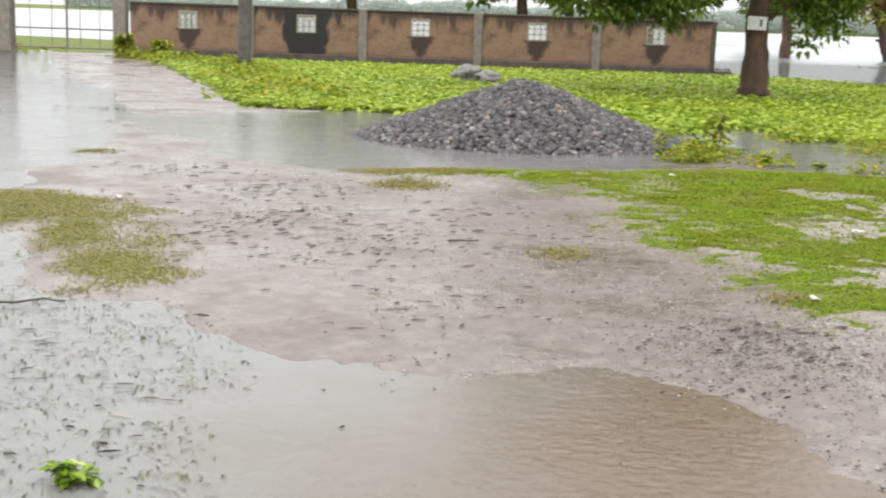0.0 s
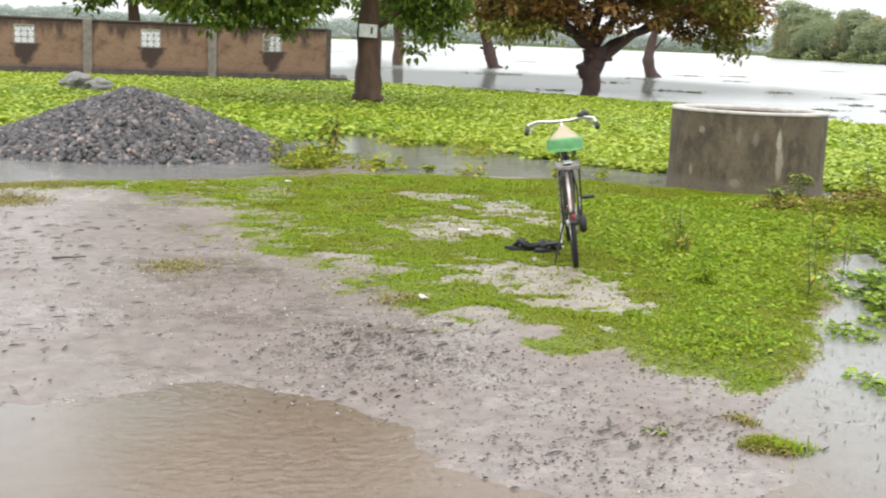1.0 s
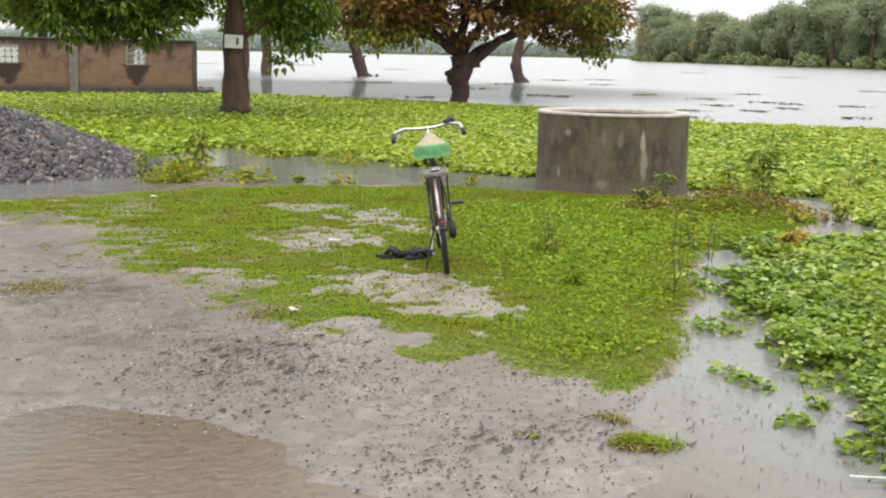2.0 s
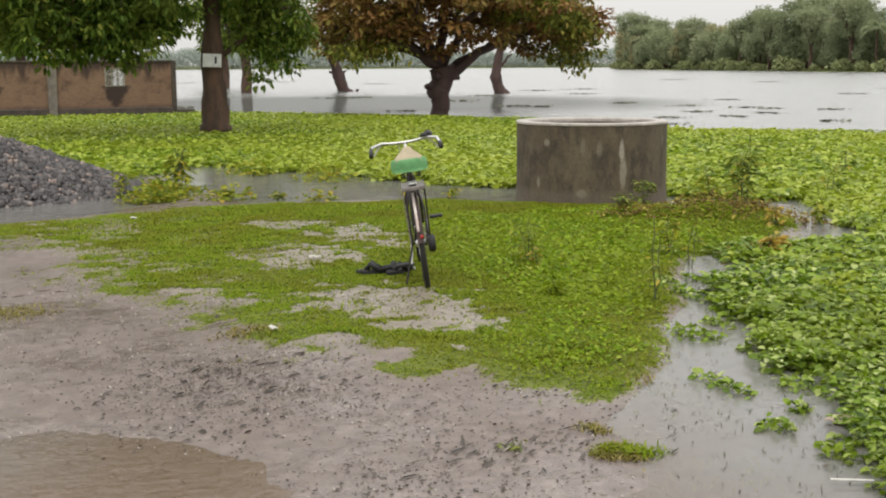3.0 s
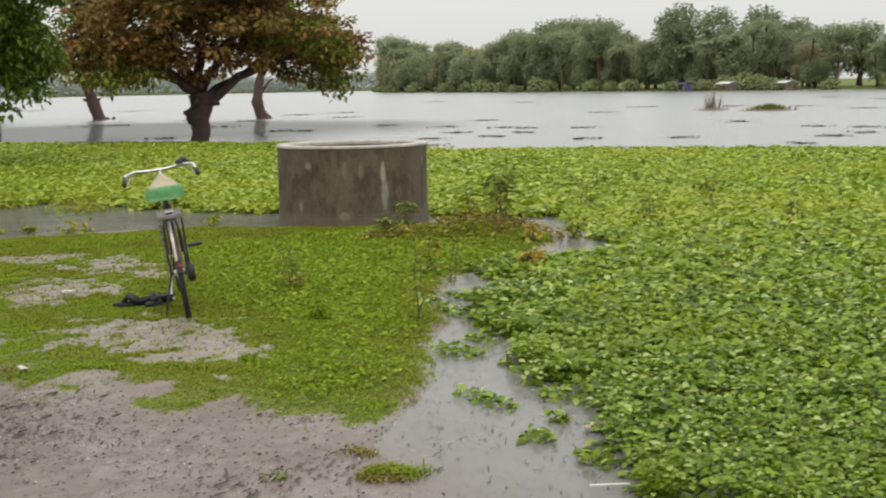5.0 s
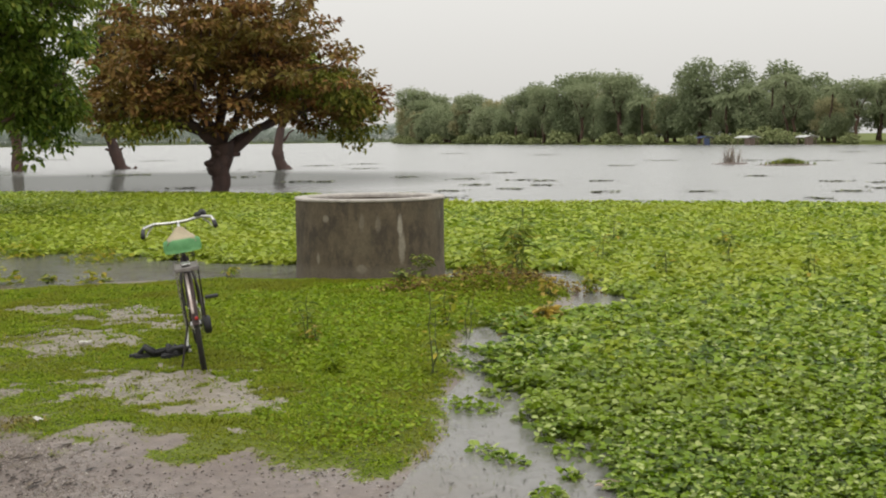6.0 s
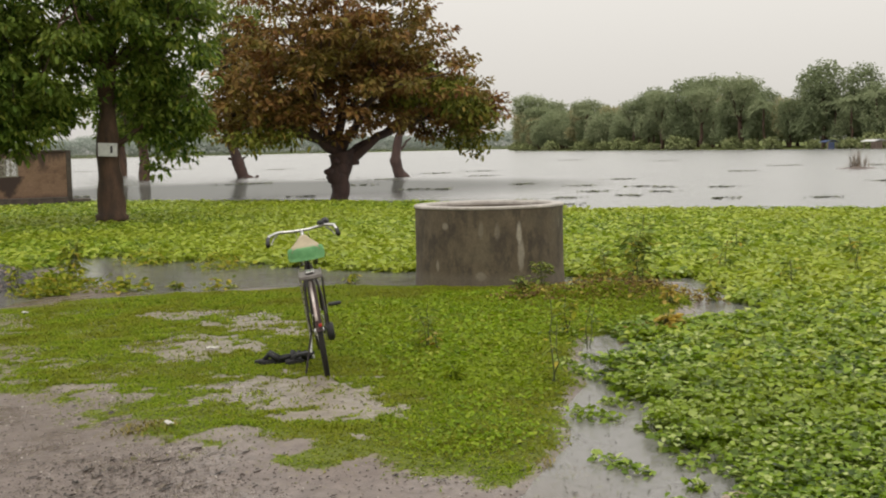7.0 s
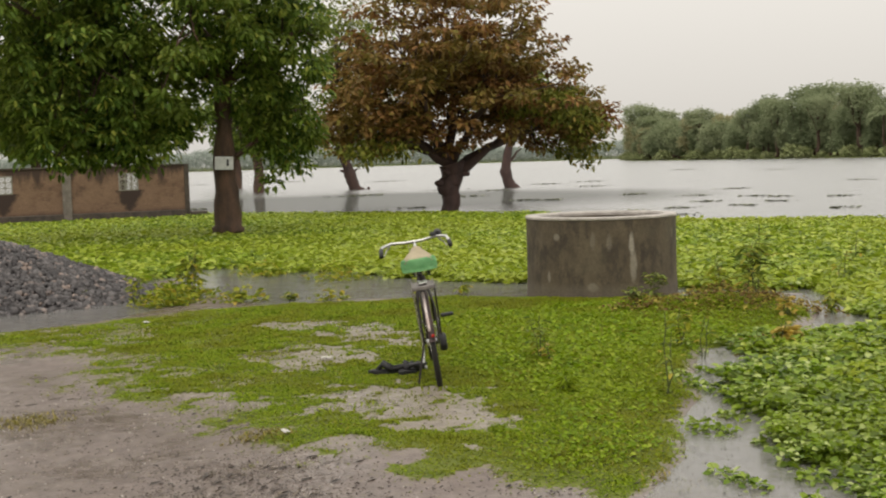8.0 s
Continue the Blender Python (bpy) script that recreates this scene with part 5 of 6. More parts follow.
def bicycle():
    b = thing("bicycle", pose(2.5, 5.8, 0.0, 0, -8, -23), "old dark bicycle with green and cream saddle on its stand", "bicycle")
    bike_wheel(b, 0.0)
    bike_wheel(b, 1.10, 0.06)
    bracket, seat_top, head_low, head_top = (0, 0.45, 0.29), (0, 0.28, 0.80), (0, 0.93, 0.66), (0, 0.885, 0.86)
    for a, c, r in ((bracket, seat_top, 0.016), (bracket, head_low, 0.017), (seat_top, head_top, 0.0145)):
        part("frame_tube", tube(bmesh.new(), [a, c], r, 10), FRAME_PAINT, b, smooth=True)
    part("head_tube", tube(bmesh.new(), [head_low, head_top], 0.02, 10), FRAME_PAINT, b, smooth=True)
    for s in (-1, 1):
        part("chain_stay", tube(bmesh.new(), [(s * 0.035, 0.45, 0.29), (s * 0.06, 0.18, 0.325), (s * 0.055, 0.0, 0.335)], 0.009, 8), FRAME_PAINT, b, smooth=True)
        part("seat_stay", tube(bmesh.new(), [(s * 0.02, 0.27, 0.78), (s * 0.06, 0.15, 0.55), (s * 0.058, 0.0, 0.335)], 0.008, 8), FRAME_PAINT, b, smooth=True)
        part("fork_blade", tube(bmesh.new(), [(s * 0.03, 0.94, 0.65), (s * 0.055, 0.99, 0.55), (s * 0.055, 1.10, 0.335)], 0.010, 8), FRAME_PAINT, b, smooth=True)
        part("carrier_stay", tube(bmesh.new(), [(s * 0.075, -0.22, 0.745), (s * 0.07, 0.0, 0.34)], 0.006, 6), STEEL if s < 0 else FRAME_PAINT, b)
        part("guard_stay", tube(bmesh.new(), [(s * 0.05, 0.0, 0.335), (s * 0.03, -0.32, 0.5)], 0.003, 5), STEEL, b)
    # guards over both wheels
    for cy, a0, a1, m in ((0.0, 40, 172, GUARD_PAINT), (1.10, -5, 150, FRAME_PAINT)):
        bm = bmesh.new()
        rows = []
        for k in range(22):
            a = radians(a0 + (a1 - a0) * k / 21)
            row = []
            for x, r in ((-0.024, 0.345), (-0.021, 0.358), (0.0, 0.366), (0.021, 0.358), (0.024, 0.345)):
                row.append(bm.verts.new((x, cy + r * math.cos(a), 0.335 + r * math.sin(a))))
            rows.append(row)
        for p, q in zip(rows, rows[1:]):
            for i in range(4):
                bm.faces.new((p[i], p[i + 1], q[i + 1], q[i]))
        bmesh.ops.solidify(bm, geom=bm.faces[:], thickness=0.0015)
        g = part("mudguard", bm, m, b, "scuffed rear mudguard with pale worn paint" if cy == 0 else "", True)
        if cy == 0:
            bm = bmesh.new()
            tube(bm, [(-0.009, 0.3665 * math.cos(radians(d)), 0.335 + 0.3665 * math.sin(radians(d))) for d in range(100, 161, 5)], 0.010, 6)
            part("stripe", bm, PALE_STRIPE, g, "pale worn painted stripe", True)
            part("reflector", box(bmesh.new(), (0.008, -0.362, 0.43), (0.022, 0.012, 0.022), bevel=0.004), RED_LENS, g, "red rear reflector")
    # saddle
    bm = bmesh.new()
    rows = []
    for y, w, z in ((-0.145, 0.045, 0.905), (-0.125, 0.10, 0.915), (-0.06, 0.112, 0.925), (0.0, 0.08, 0.945), (0.06, 0.048, 0.965), (0.12, 0.034, 0.98), (0.15, 0.02, 0.975)):
        rows.append([bm.verts.new((w * math.cos(a), 0.24 + y, z + 0.016 * math.sin(a) - (0.018 if abs(math.cos(a)) > 0.95 else 0))) for a in (radians(d) for d in (180, 150, 115, 90, 65, 30, 0))])
    for p, q in zip(rows, rows[1:]):
        for i in range(6):
            bm.faces.new((p[i], p[i + 1], q[i + 1], q[i]))
    bmesh.ops.solidify(bm, geom=bm.faces[:], thickness=0.012)
    saddle = part("saddle", bm, CREAM_CLOTH, b, "cream saddle cover with a green skirt", True)
    bm = bmesh.new()
    rows = []
    for a in (radians(d) for d in range(-15, 196, 15)):
        x, y = math.cos(a), math.sin(a)
        rows.append([bm.verts.new((0.122 * x * k, 0.185 - 0.098 * y * k, z)) for k, z in ((0.92, 0.925), (1.04, 0.912), (1.09, 0.862), (1.02, 0.832))])
    for p, q in zip(rows, rows[1:]):
        for i in range(3):
            bm.faces.new((p[i], p[i + 1], q[i + 1], q[i]))
    bmesh.ops.solidify(bm, geom=bm.faces[:], thickness=0.006)
    part("skirt", bm, GREEN_CLOTH, saddle, "bright green skirt", True)
    for s in (-1, 1):
        pts = [(s * 0.055 + 0.018 * math.cos(k * 0.9), 0.15 + 0.018 * math.sin(k * 0.9), 0.79 + k * 0.0024) for k in range(28)]
        part("spring", tube(bmesh.new(), pts, 0.004, 5), PLASTIC, saddle)
    part("seat_post", tube(bmesh.new(), [seat_top, (0, 0.25, 0.885)], 0.0125, 10), STEEL, b, smooth=True)
    # carrier
    c = part("carrier", box(bmesh.new(), (0, -0.06, 0.752), (0.15, 0.36, 0.012), bevel=0.004), GREY_PLATE, b, "grey painted rear carrier")
    for x in (-0.075, -0.028, 0.028, 0.075):
        part("rail", tube(bmesh.new(), [(x, -0.25, 0.757), (x, 0.13, 0.762)], 0.006, 6), GREY_PLATE, c)
    part("end_plate", box(bmesh.new(), (0, -0.25, 0.748), (0.155, 0.02, 0.028), bevel=0.005), GREY_PLATE, c)
    part("clip", box(bmesh.new(), (0, -0.12, 0.775), (0.06, 0.16, 0.012), bevel=0.004), STEEL, c)
    # steering
    part("stem", tube(bmesh.new(), [head_top, (0, 0.865, 0.955), (0, 0.93, 0.985)], 0.0125, 10), STEEL, b, smooth=True)
    bar = part("handlebar", tube(bmesh.new(), [(-0.265, 0.83, 0.955), (-0.255, 0.90, 0.985), (-0.18, 0.955, 1.0), (-0.06, 0.945, 0.99), (0.06, 0.945, 0.99), (0.18, 0.955, 1.005), (0.25, 0.90, 0.995), (0.262, 0.83, 0.965)], 0.0125, 10), STEEL, b, "swept chrome handlebar", True)
    for s in (-1, 1):
        part("grip", tube(bmesh.new(), [(s * 0.262, 0.87, 0.972), (s * 0.268, 0.76, 0.93)], [0.016, 0.018], 10), PLASTIC, bar, smooth=True)
        part("brake_lever", tube(bmesh.new(), [(s * 0.19, 0.965, 0.985), (s * 0.225, 0.93, 0.955), (s * 0.245, 0.82, 0.925)], [0.008, 0.007, 0.005], 6), STEEL, bar)
        part("brake_rod", tube(bmesh.new(), [(s * 0.05, 0.93, 0.97), (s * 0.03, 0.96, 0.72)], 0.0035, 5), STEEL, bar)
    part("bell", lathe(bmesh.new(), [(0.026, 0.0), (0.026, 0.012), (0.018, 0.024), (0.0, 0.028)], 16, Matrix.Translation((0.15, 0.95, 1.015))), PLASTIC, bar)
    part("lamp", tube(bmesh.new(), [(0.19, 0.96, 1.02), (0.19, 1.02, 1.022), (0.19, 1.05, 1.022)], [0.022, 0.034, 0.034], 12), PLASTIC, bar, "black lamp on the bar")
    # drive
    part("chain_ring", tube(bmesh.new(), ring_points((0.045, 0.45, 0.29), 0.088, 30), 0.005, 6, True), STEEL, b, smooth=True)
    bm = bmesh.new()
    lathe(bm, [(0.0, -0.026), (0.05, -0.026), (0.064, -0.012), (0.064, 0.012), (0.05, 0.026), (0.0, 0.026)], 20, Matrix.Translation((0.075, 0.0, 0.325)) @ Matrix.Rotation(radians(90), 4, "Y"))
    part("freewheel", bm, PLASTIC, b, "black greasy freewheel", True)
    part("chain_guard", box(bmesh.new(), (0.062, 0.25, 0.335), (0.016, 0.55, 0.10), bevel=0.006), FRAME_PAINT, b)
    for s, dy, dz in ((1, 0.06, 0.155), (-1, -0.06, -0.155)):
        crank = part("crank", tube(bmesh.new(), [(s * 0.06, 0.45, 0.29), (s * 0.085, 0.45 + dy, 0.29 + dz)], [0.012, 0.009], 8), STEEL, b)
        part("pedal", box(bmesh.new(), (s * 0.145, 0.45 + dy, 0.29 + dz), (0.095, 0.07, 0.022), bevel=0.006), PLASTIC, crank, "black rubber pedal")
    stand = part("kickstand", tube(bmesh.new(), [(-0.06, 0.02, 0.33), (-0.085, 0.0, 0.25), (-0.165, -0.02, -0.012)], 0.007, 8), FRAME_PAINT, b, "steel side stand")
    part("stand_foot", box(bmesh.new(), (-0.175, -0.02, -0.014), (0.05, 0.03, 0.012), bevel=0.003), STEEL, stand)
    return b


bicycle()


# ---------------------------------------------------------------- sandals and litter
WHITE_RUBBER = mottled("white_rubber", (0.5, 0.5, 0.5), (0.7, 0.7, 0.7), 20)


def sandal(m):
    s = thing("sandal", m, "black rubber sandal with white edge lying on turf", "sandal", "sandals by the bicycle")
    bm = bmesh.new()
    rim = [(0.038 + 0.010 * math.sin(3 * a)) * math.cos(a) for a in (k * math.tau / 20 for k in range(20))]
    for z in (0.0, 0.02):
        bm.faces.new([bm.verts.new((rim[k] * (1.1 if math.sin(k * math.tau / 20) > 0 else 0.9), 0.125 * math.sin(k * math.tau / 20), z)) for k in range(20)])
    bm.faces.ensure_lookup_table()
    lo, hi = bm.faces[0].verts[:], bm.faces[1].verts[:]
    for k in range(20):
        bm.faces.new((lo[k], lo[(k + 1) % 20], hi[(k + 1) % 20], hi[k]))
    bmesh.ops.recalc_face_normals(bm, faces=bm.faces)
    part("sole", bm, PLASTIC, s)
    part("edge_stripe", box(bmesh.new(), (0.0, -0.118, 0.014), (0.056, 0.018, 0.022), bevel=0.004), WHITE_RUBBER, s, "white worn edge")
    for x in (-0.036, 0.036):
        part("strap", tube(bmesh.new(), [(0, 0.06, 0.022), (x * 0.7, 0.03, 0.062), (x, -0.03, 0.022)], 0.018, 8), PLASTIC, s, smooth=True)
    part("footbed", box(bmesh.new(), (0, 0, 0.0215), (0.055, 0.2, 0.006), bevel=0.003), PLASTIC, s)
    part("heel_strap", tube(bmesh.new(), [(-0.036, -0.03, 0.03), (-0.03, -0.10, 0.042), (0.03, -0.10, 0.042), (0.036, -0.03, 0.03)], 0.012, 6), PLASTIC, s, smooth=True)
    return s


def lie(x, y, dz=0.0):
    return float(ground_height(np.array([x]), np.array([y]))[0]) + dz


sandal(pose(2.37, 6.44, lie(2.37, 6.44, 0.004), 0, 0, 62) @ Matrix.Scale(1.2, 4))
sandal(pose(2.53, 6.36, lie(2.53, 6.36, 0.004), 0, 0, 118) @ Matrix.Scale(1.2, 4))
TAN_SCRAP = mottled("tan_dead_leaf", (0.26, 0.19, 0.13), (0.44, 0.35, 0.27), 20, (0.5, 0.8), 0.3, 0.003)
WHITE_SCRAP = mottled("white_scrap", (0.42, 0.39, 0.35), (0.62, 0.6, 0.56), 20, (0.4, 0.7), 0.3, 0.003)
for x, y, w, l, r, label, m in ((1.04, 4.82, 0.022, 0.065, 20, "crumpled white scrap lying on wet turf", WHITE_SCRAP), (2.22, 1.41, 0.016, 0.16, -123, "short pale stick floating on flood water", WHITE_SCRAP), (2.77, 2.05, 0.12, 0.10, 20, "curled tan dead leaf at the edge of the plant mat", TAN_SCRAP),
                               (-3.7, 8.2, 0.05, 0.08, 10, "small white scrap on olive grass", WHITE_SCRAP), (2.2, 7.3, 0.05, 0.09, 60, "small pale scrap on worn turf", WHITE_SCRAP),
                               (1.45, 10.6, 0.05, 0.08, 10, "small pale scrap on turf", WHITE_SCRAP)):
    bm = bmesh.new()
    bmesh.ops.create_grid(bm, x_segments=4, y_segments=6, size=0.5, matrix=Matrix.Diagonal((w, l, 1, 1)))
    for v in bm.verts:
        v.co.z += 0.012 + (0.014 * noise.noise(v.co * 40) if l < 0.15 else 0.0)
    bmesh.ops.solidify(bm, geom=bm.faces[:], thickness=0.004)
    ob = part("litter", bm, m)
    ob.matrix_world = pose(x, y, max(lie(x, y), WATER) + 0.012, 0, 0, r)
    tagged(ob, label, "litter", "scattered scraps")

# ---------------------------------------------------------------- weeds
STALK = mottled("weed_stalk", (0.05, 0.07, 0.02), (0.13, 0.14, 0.05), 20, (0.6, 0.8))


low_spots = [(x, y, a, b, int(34 + 1600 * a * b)) for x, y, a, b in CLUMPS]


def weed(x, y, height, stems, per, leaf, mat, label, lean=0.12, name="weed", group="weeds in the wet ground"):
    z0 = max(lie(x, y), WATER) - 0.02
    w = thing(name, pose(x, y, z0), label, "weed", group)
    P0, W0 = [], []
    for i in range(stems):
        h = height * rng.uniform(0.65, 1.0)
        a = rng.uniform(0, math.tau)
        tip = Vector((lean * h * math.cos(a) + rng.normal(0, 0.03), lean * h * math.sin(a), h))
        bm = bmesh.new()
        pts = limb(bm, (rng.normal(0, 0.02 * stems ** 0.5), rng.normal(0, 0.02 * stems ** 0.5), 0), tip, 0.006, 0.003, 0.02, 5, 5, 0.05)
        part("stem", bm, STALK, w)
        for k in range(per):
            t = rng.uniform(0.35, 1.0)
            p = pts[int(t * 5)]
            b = rng.uniform(0, math.tau)
            reach = rng.uniform(0.02, 0.24) * height * (1.25 - 0.6 * t)
            side = p + Vector((math.cos(b) * reach, math.sin(b) * reach, reach * rng.uniform(0.1, 0.7)))
            if k % 3 == 0:
                twig = bmesh.new()
                tube(twig, [p, side], [0.003, 0.0015], 4)
                part("twig", twig, STALK, w)
            for q in range(2):
                c = b + rng.normal(0, 0.8)
                P0.append(tuple(side + Vector(rng.normal(0, 0.01, 3))))
                W0.append((math.cos(c), math.sin(c), rng.uniform(-0.4, 0.6)))
    L0 = rng.uniform(0.7, 1.3, len(P0)) * leaf
    ob = new("foliage", leaves("foliage", P0, W0, L0, L0 * 0.45, mat, 0.2, 0.3))
    ob.parent = w
    return w


for x, y, h, st, pe, lf, la, ma in (
        (3.57, 6.29, 0.45, 2, 11, 0.07, "slender green weed standing in turf", TALL_LEAF), (3.75, 6.5, 0.28, 2, 7, 0.055, "slender green weed standing in turf", WEED_LEAF),
        (3.65, 4.71, 0.60, 2, 9, 0.05, "tall thin weed at the water's edge", TALL_LEAF), (3.1, 5.11, 0.13, 3, 9, 0.06, "small dark green weed in turf", GRASS_LEAF),
        (7.14, 8.08, 0.76, 5, 13, 0.10, "leafy yellowing weed beside the mound", TALL_LEAF), (7.5, 8.5, 0.55, 2, 9, 0.10, "leafy weed on the brown mound", TALL_LEAF),
        (6.42, 8.75, 0.44, 3, 12, 0.075, "pale leaved weed in front of the well", PALE_LEAF), (5.9, 8.4, 0.30, 4, 10, 0.06, "pale leaved weed in front of the well", PALE_LEAF),
        (4.85, 6.16, 0.42, 2, 11, 0.08, "thin weed with yellow leaves", WEED_LEAF), (5.68, 5.9, 0.24, 4, 7, 0.11, "weed with faded orange leaves at the mat's edge", ORANGE_LEAF), (3.62, 6.2, 0.16, 2, 3, 0.06, "low weed with two faded orange leaves", ORANGE_LEAF), (6.75, 7.1, 0.2, 3, 5, 0.09, "weed with faded orange leaves beside the pool", ORANGE_LEAF), (4.86, 5.87, 0.36, 2, 6, 0.05, "tall thin weed at the water's edge", TALL_LEAF), (6.9, 8.3, 0.5, 3, 9, 0.09, "leafy yellowing weed beside the mound", WEED_LEAF),
        (7.6, 7.4, 0.30, 3, 8, 0.09, "thin weed with yellow leaves", WEED_LEAF), (9.4, 9.2, 0.5, 2, 9, 0.09, "tall weed rising from the plant mat", TALL_LEAF), (8.9, 7.6, 0.5, 2, 9, 0.08, "tall weed rising from the plant mat", TALL_LEAF),
        (10.5, 8.1, 0.5, 2, 8, 0.09, "tall weed rising from the plant mat", TALL_LEAF), (12.0, 9.5, 0.5, 2, 8, 0.10, "tall weed rising from the plant mat", TALL_LEAF), (9.9, 6.4, 0.4, 2, 8, 0.08, "tall weed rising from the plant mat", TALL_LEAF), (11.2, 10.8, 0.5, 2, 8, 0.10, "tall weed rising from the plant mat", TALL_LEAF),
        (2.6, 13.4, 0.66, 8, 8, 0.10, "bushy yellow green weed beside the gravel heap", WEED_LEAF), (2.2, 12.6, 0.24, 5, 5, 0.08, "low yellow green weed by the flood water", WEED_LEAF),
        (2.9, 12.4, 0.16, 5, 5, 0.08, "low yellow green weed by the flood water", WEED_LEAF), (1.9, 13.2, 0.45, 4, 6, 0.09, "yellow weed growing on the gravel heap", WEED_LEAF), (3.5, 12.1, 0.12, 4, 5, 0.08, "low yellow green weed by the flood water", WEED_LEAF),
        (1.3, 13.4, 0.22, 3, 8, 0.10, "small yellow weed on the gravel heap", WEED_LEAF), (-10.2, 37.6, 0.9, 6, 16, 0.22, "yellowing bush at the foot of the wall", WEED_LEAF), (-9.0, 37.4, 0.7, 6, 14, 0.2, "yellowing bush at the foot of the wall", WEED_LEAF),
        (-2.47, 1.95, 0.09, 5, 8, 0.06, "bright green sprig standing in shallow water", MAT_LEAF), (1.26, 2.35, 0.07, 3, 4, 0.03, "small trampled plant on wet mud", PALE_LEAF),
        (5.0, 11.6, 0.14, 4, 5, 0.07, "yellow green plant in the flooded strip", WEED_LEAF), (5.4, 11.3, 0.16, 4, 5, 0.07, "yellow green plant in the flooded strip", WEED_LEAF)):
    weed(x, y, h, st, pe, lf, ma, la)


def tufts():
    """Sprouts in the mud, drowned grass in the shallows and the small islets left of the path."""
    P0 = []
    for cx, cy, rx, ry, n in ((1.66, 2.11, 0.15, 0.12, 700), (1.73, 2.45, 0.07, 0.13, 120), (2.46, 2.98, 0.14, 0.18, 160), (1.9, 1.75, 0.4, 0.3, 130), (-7.3, 21, 0.5, 0.25, 500), (-6.5, 17.6, 0.6, 0.25, 500), (-5.7, 15.4, 0.3, 0.2, 400), (-5.0, 11.7, 0.55, 0.3, 1300), (-5.3, 10.2, 0.4, 0.4, 700),
                              (-2.9, 15.35, 0.2, 0.1, 250), (-1.2, 10.6, 0.9, 0.4, 2600), (-1.3, 9.6, 0.45, 0.5, 1400), (-0.2, 6.3, 0.3, 0.3, 350), (0.9, 4.9, 0.25, 0.2, 250)):
        r, a = np.sqrt(rng.uniform(0, 1, n)) * rng.uniform(0.4, 1.1, n), rng.uniform(0, math.tau, n)
        P0.append(np.stack([cx + rx * r * np.cos(a), cy + ry * r * np.sin(a)], 1))
    P0 = np.concatenate(P0)
    z = np.maximum(ground_height(P0[:, 0], P0[:, 1]), WATER - 0.03)
    n = len(P0)
    return blades("grass", np.column_stack([P0, z]), rng.uniform(0.012, 0.035, n), rng.uniform(0.005, 0.010, n), rng.uniform(0.8, 2.0, n), OLIVE_LEAF)


tagged(new("grass", tufts()), "thin olive tufts sprouting from mud and puddles", "grass", kind="stuff")


DROWNED_LEAF = foliage("sodden_grass", ((0.0, (0.03, 0.033, 0.02)), (0.7, (0.09, 0.095, 0.05)), (1.0, (0.20, 0.22, 0.08))), 0.5, 0.2)


def drowned():
    px, py = scatter(LEFT_SHALLOW, 420, -0.2)
    keep = (fbm(px * 2.2, py * 2.2, 91) > 0.46) & (px > -5.5) & (py > 0.8)
    px, py = px[keep], py[keep]
    n = len(px)
    return blades("grass", np.stack([px, py, np.full(n, WATER - 0.015)], 1), rng.uniform(0.02, 0.05, n), rng.uniform(0.004, 0.009, n), rng.uniform(1.0, 2.2, n), DROWNED_LEAF)


def green_tuft():
    """A bright tuft on the mud beside the channel."""
    n = 420
    r, a = np.sqrt(rng.uniform(0, 1, n)) * rng.uniform(0.4, 1.1, n), rng.uniform(0, math.tau, n)
    x, y = 1.68 + 0.17 * r * np.cos(a) + 0.05 * r * np.sin(a), 2.11 - 0.08 * r * np.cos(a) + 0.08 * r * np.sin(a)
    z = np.maximum(ground_height(x, y), WATER - 0.01)
    return blades("grass", np.stack([x, y, z], 1), rng.uniform(0.018, 0.055, n), rng.uniform(0.005, 0.010, n), rng.uniform(0.6, 1.6, n), GRASS_LEAF)


tagged(new("grass", green_tuft()), "bright green grass tuft beside the channel", "grass", kind="stuff")


def channel_blades():
    px, py = scatter(CHANNEL, 170, 0.03)
    keep = (py > 0.9) & (fbm(px * 2.5, py * 2.5, 99) > 0.42)
    px, py = px[keep], py[keep]
    n = len(px)
    return blades("grass", np.stack([px, py, np.full(n, WATER - 0.012)], 1), rng.uniform(0.02, 0.045, n), rng.uniform(0.003, 0.007, n), rng.uniform(0.5, 2.0, n), DROWNED_LEAF)


tagged(new("grass", channel_blades()), "thin drowned blades pricking through the channel water", "grass", kind="stuff")
tagged(new("grass", drowned()), "drowned grass tips showing through shallow water", "grass", kind="stuff")


def low_leaves(name, spots, length, mat, label, high=0.12):
    """Low creeping growth in rounded patches: centre, radii, count."""
    P0, W0 = [], []
    for cx, cy, rx, ry, n in spots:
        r, a = np.sqrt(rng.uniform(0, 1, n)) * rng.uniform(0.5, 1.15, n), rng.uniform(0, math.tau, n)
        x, y = cx + rx * r * np.cos(a), cy + ry * r * np.sin(a)
        z = np.maximum(ground_height(x, y), WATER) + high * rng.uniform(0, 1, n) ** 1.5 * np.clip(1.2 - r, 0.1, 1)
        P0.append(np.column_stack([x, y, z]))
    P0 = np.concatenate(P0)
    n = len(P0)
    a, e = rng.uniform(0, math.tau, n), rng.uniform(-0.1, 1.0, n)
    L0 = rng.uniform(0.6, 1.3, n) * length
    me = leaves(name, P0, np.stack([np.cos(a) * np.cos(e), np.sin(a) * np.cos(e), np.sin(e)], 1), L0, L0 * 0.55, mat, 0.2, 0.25, rng.normal(0, 0.4, n))
    return tagged(new(name, me), label, "undergrowth", kind="stuff")


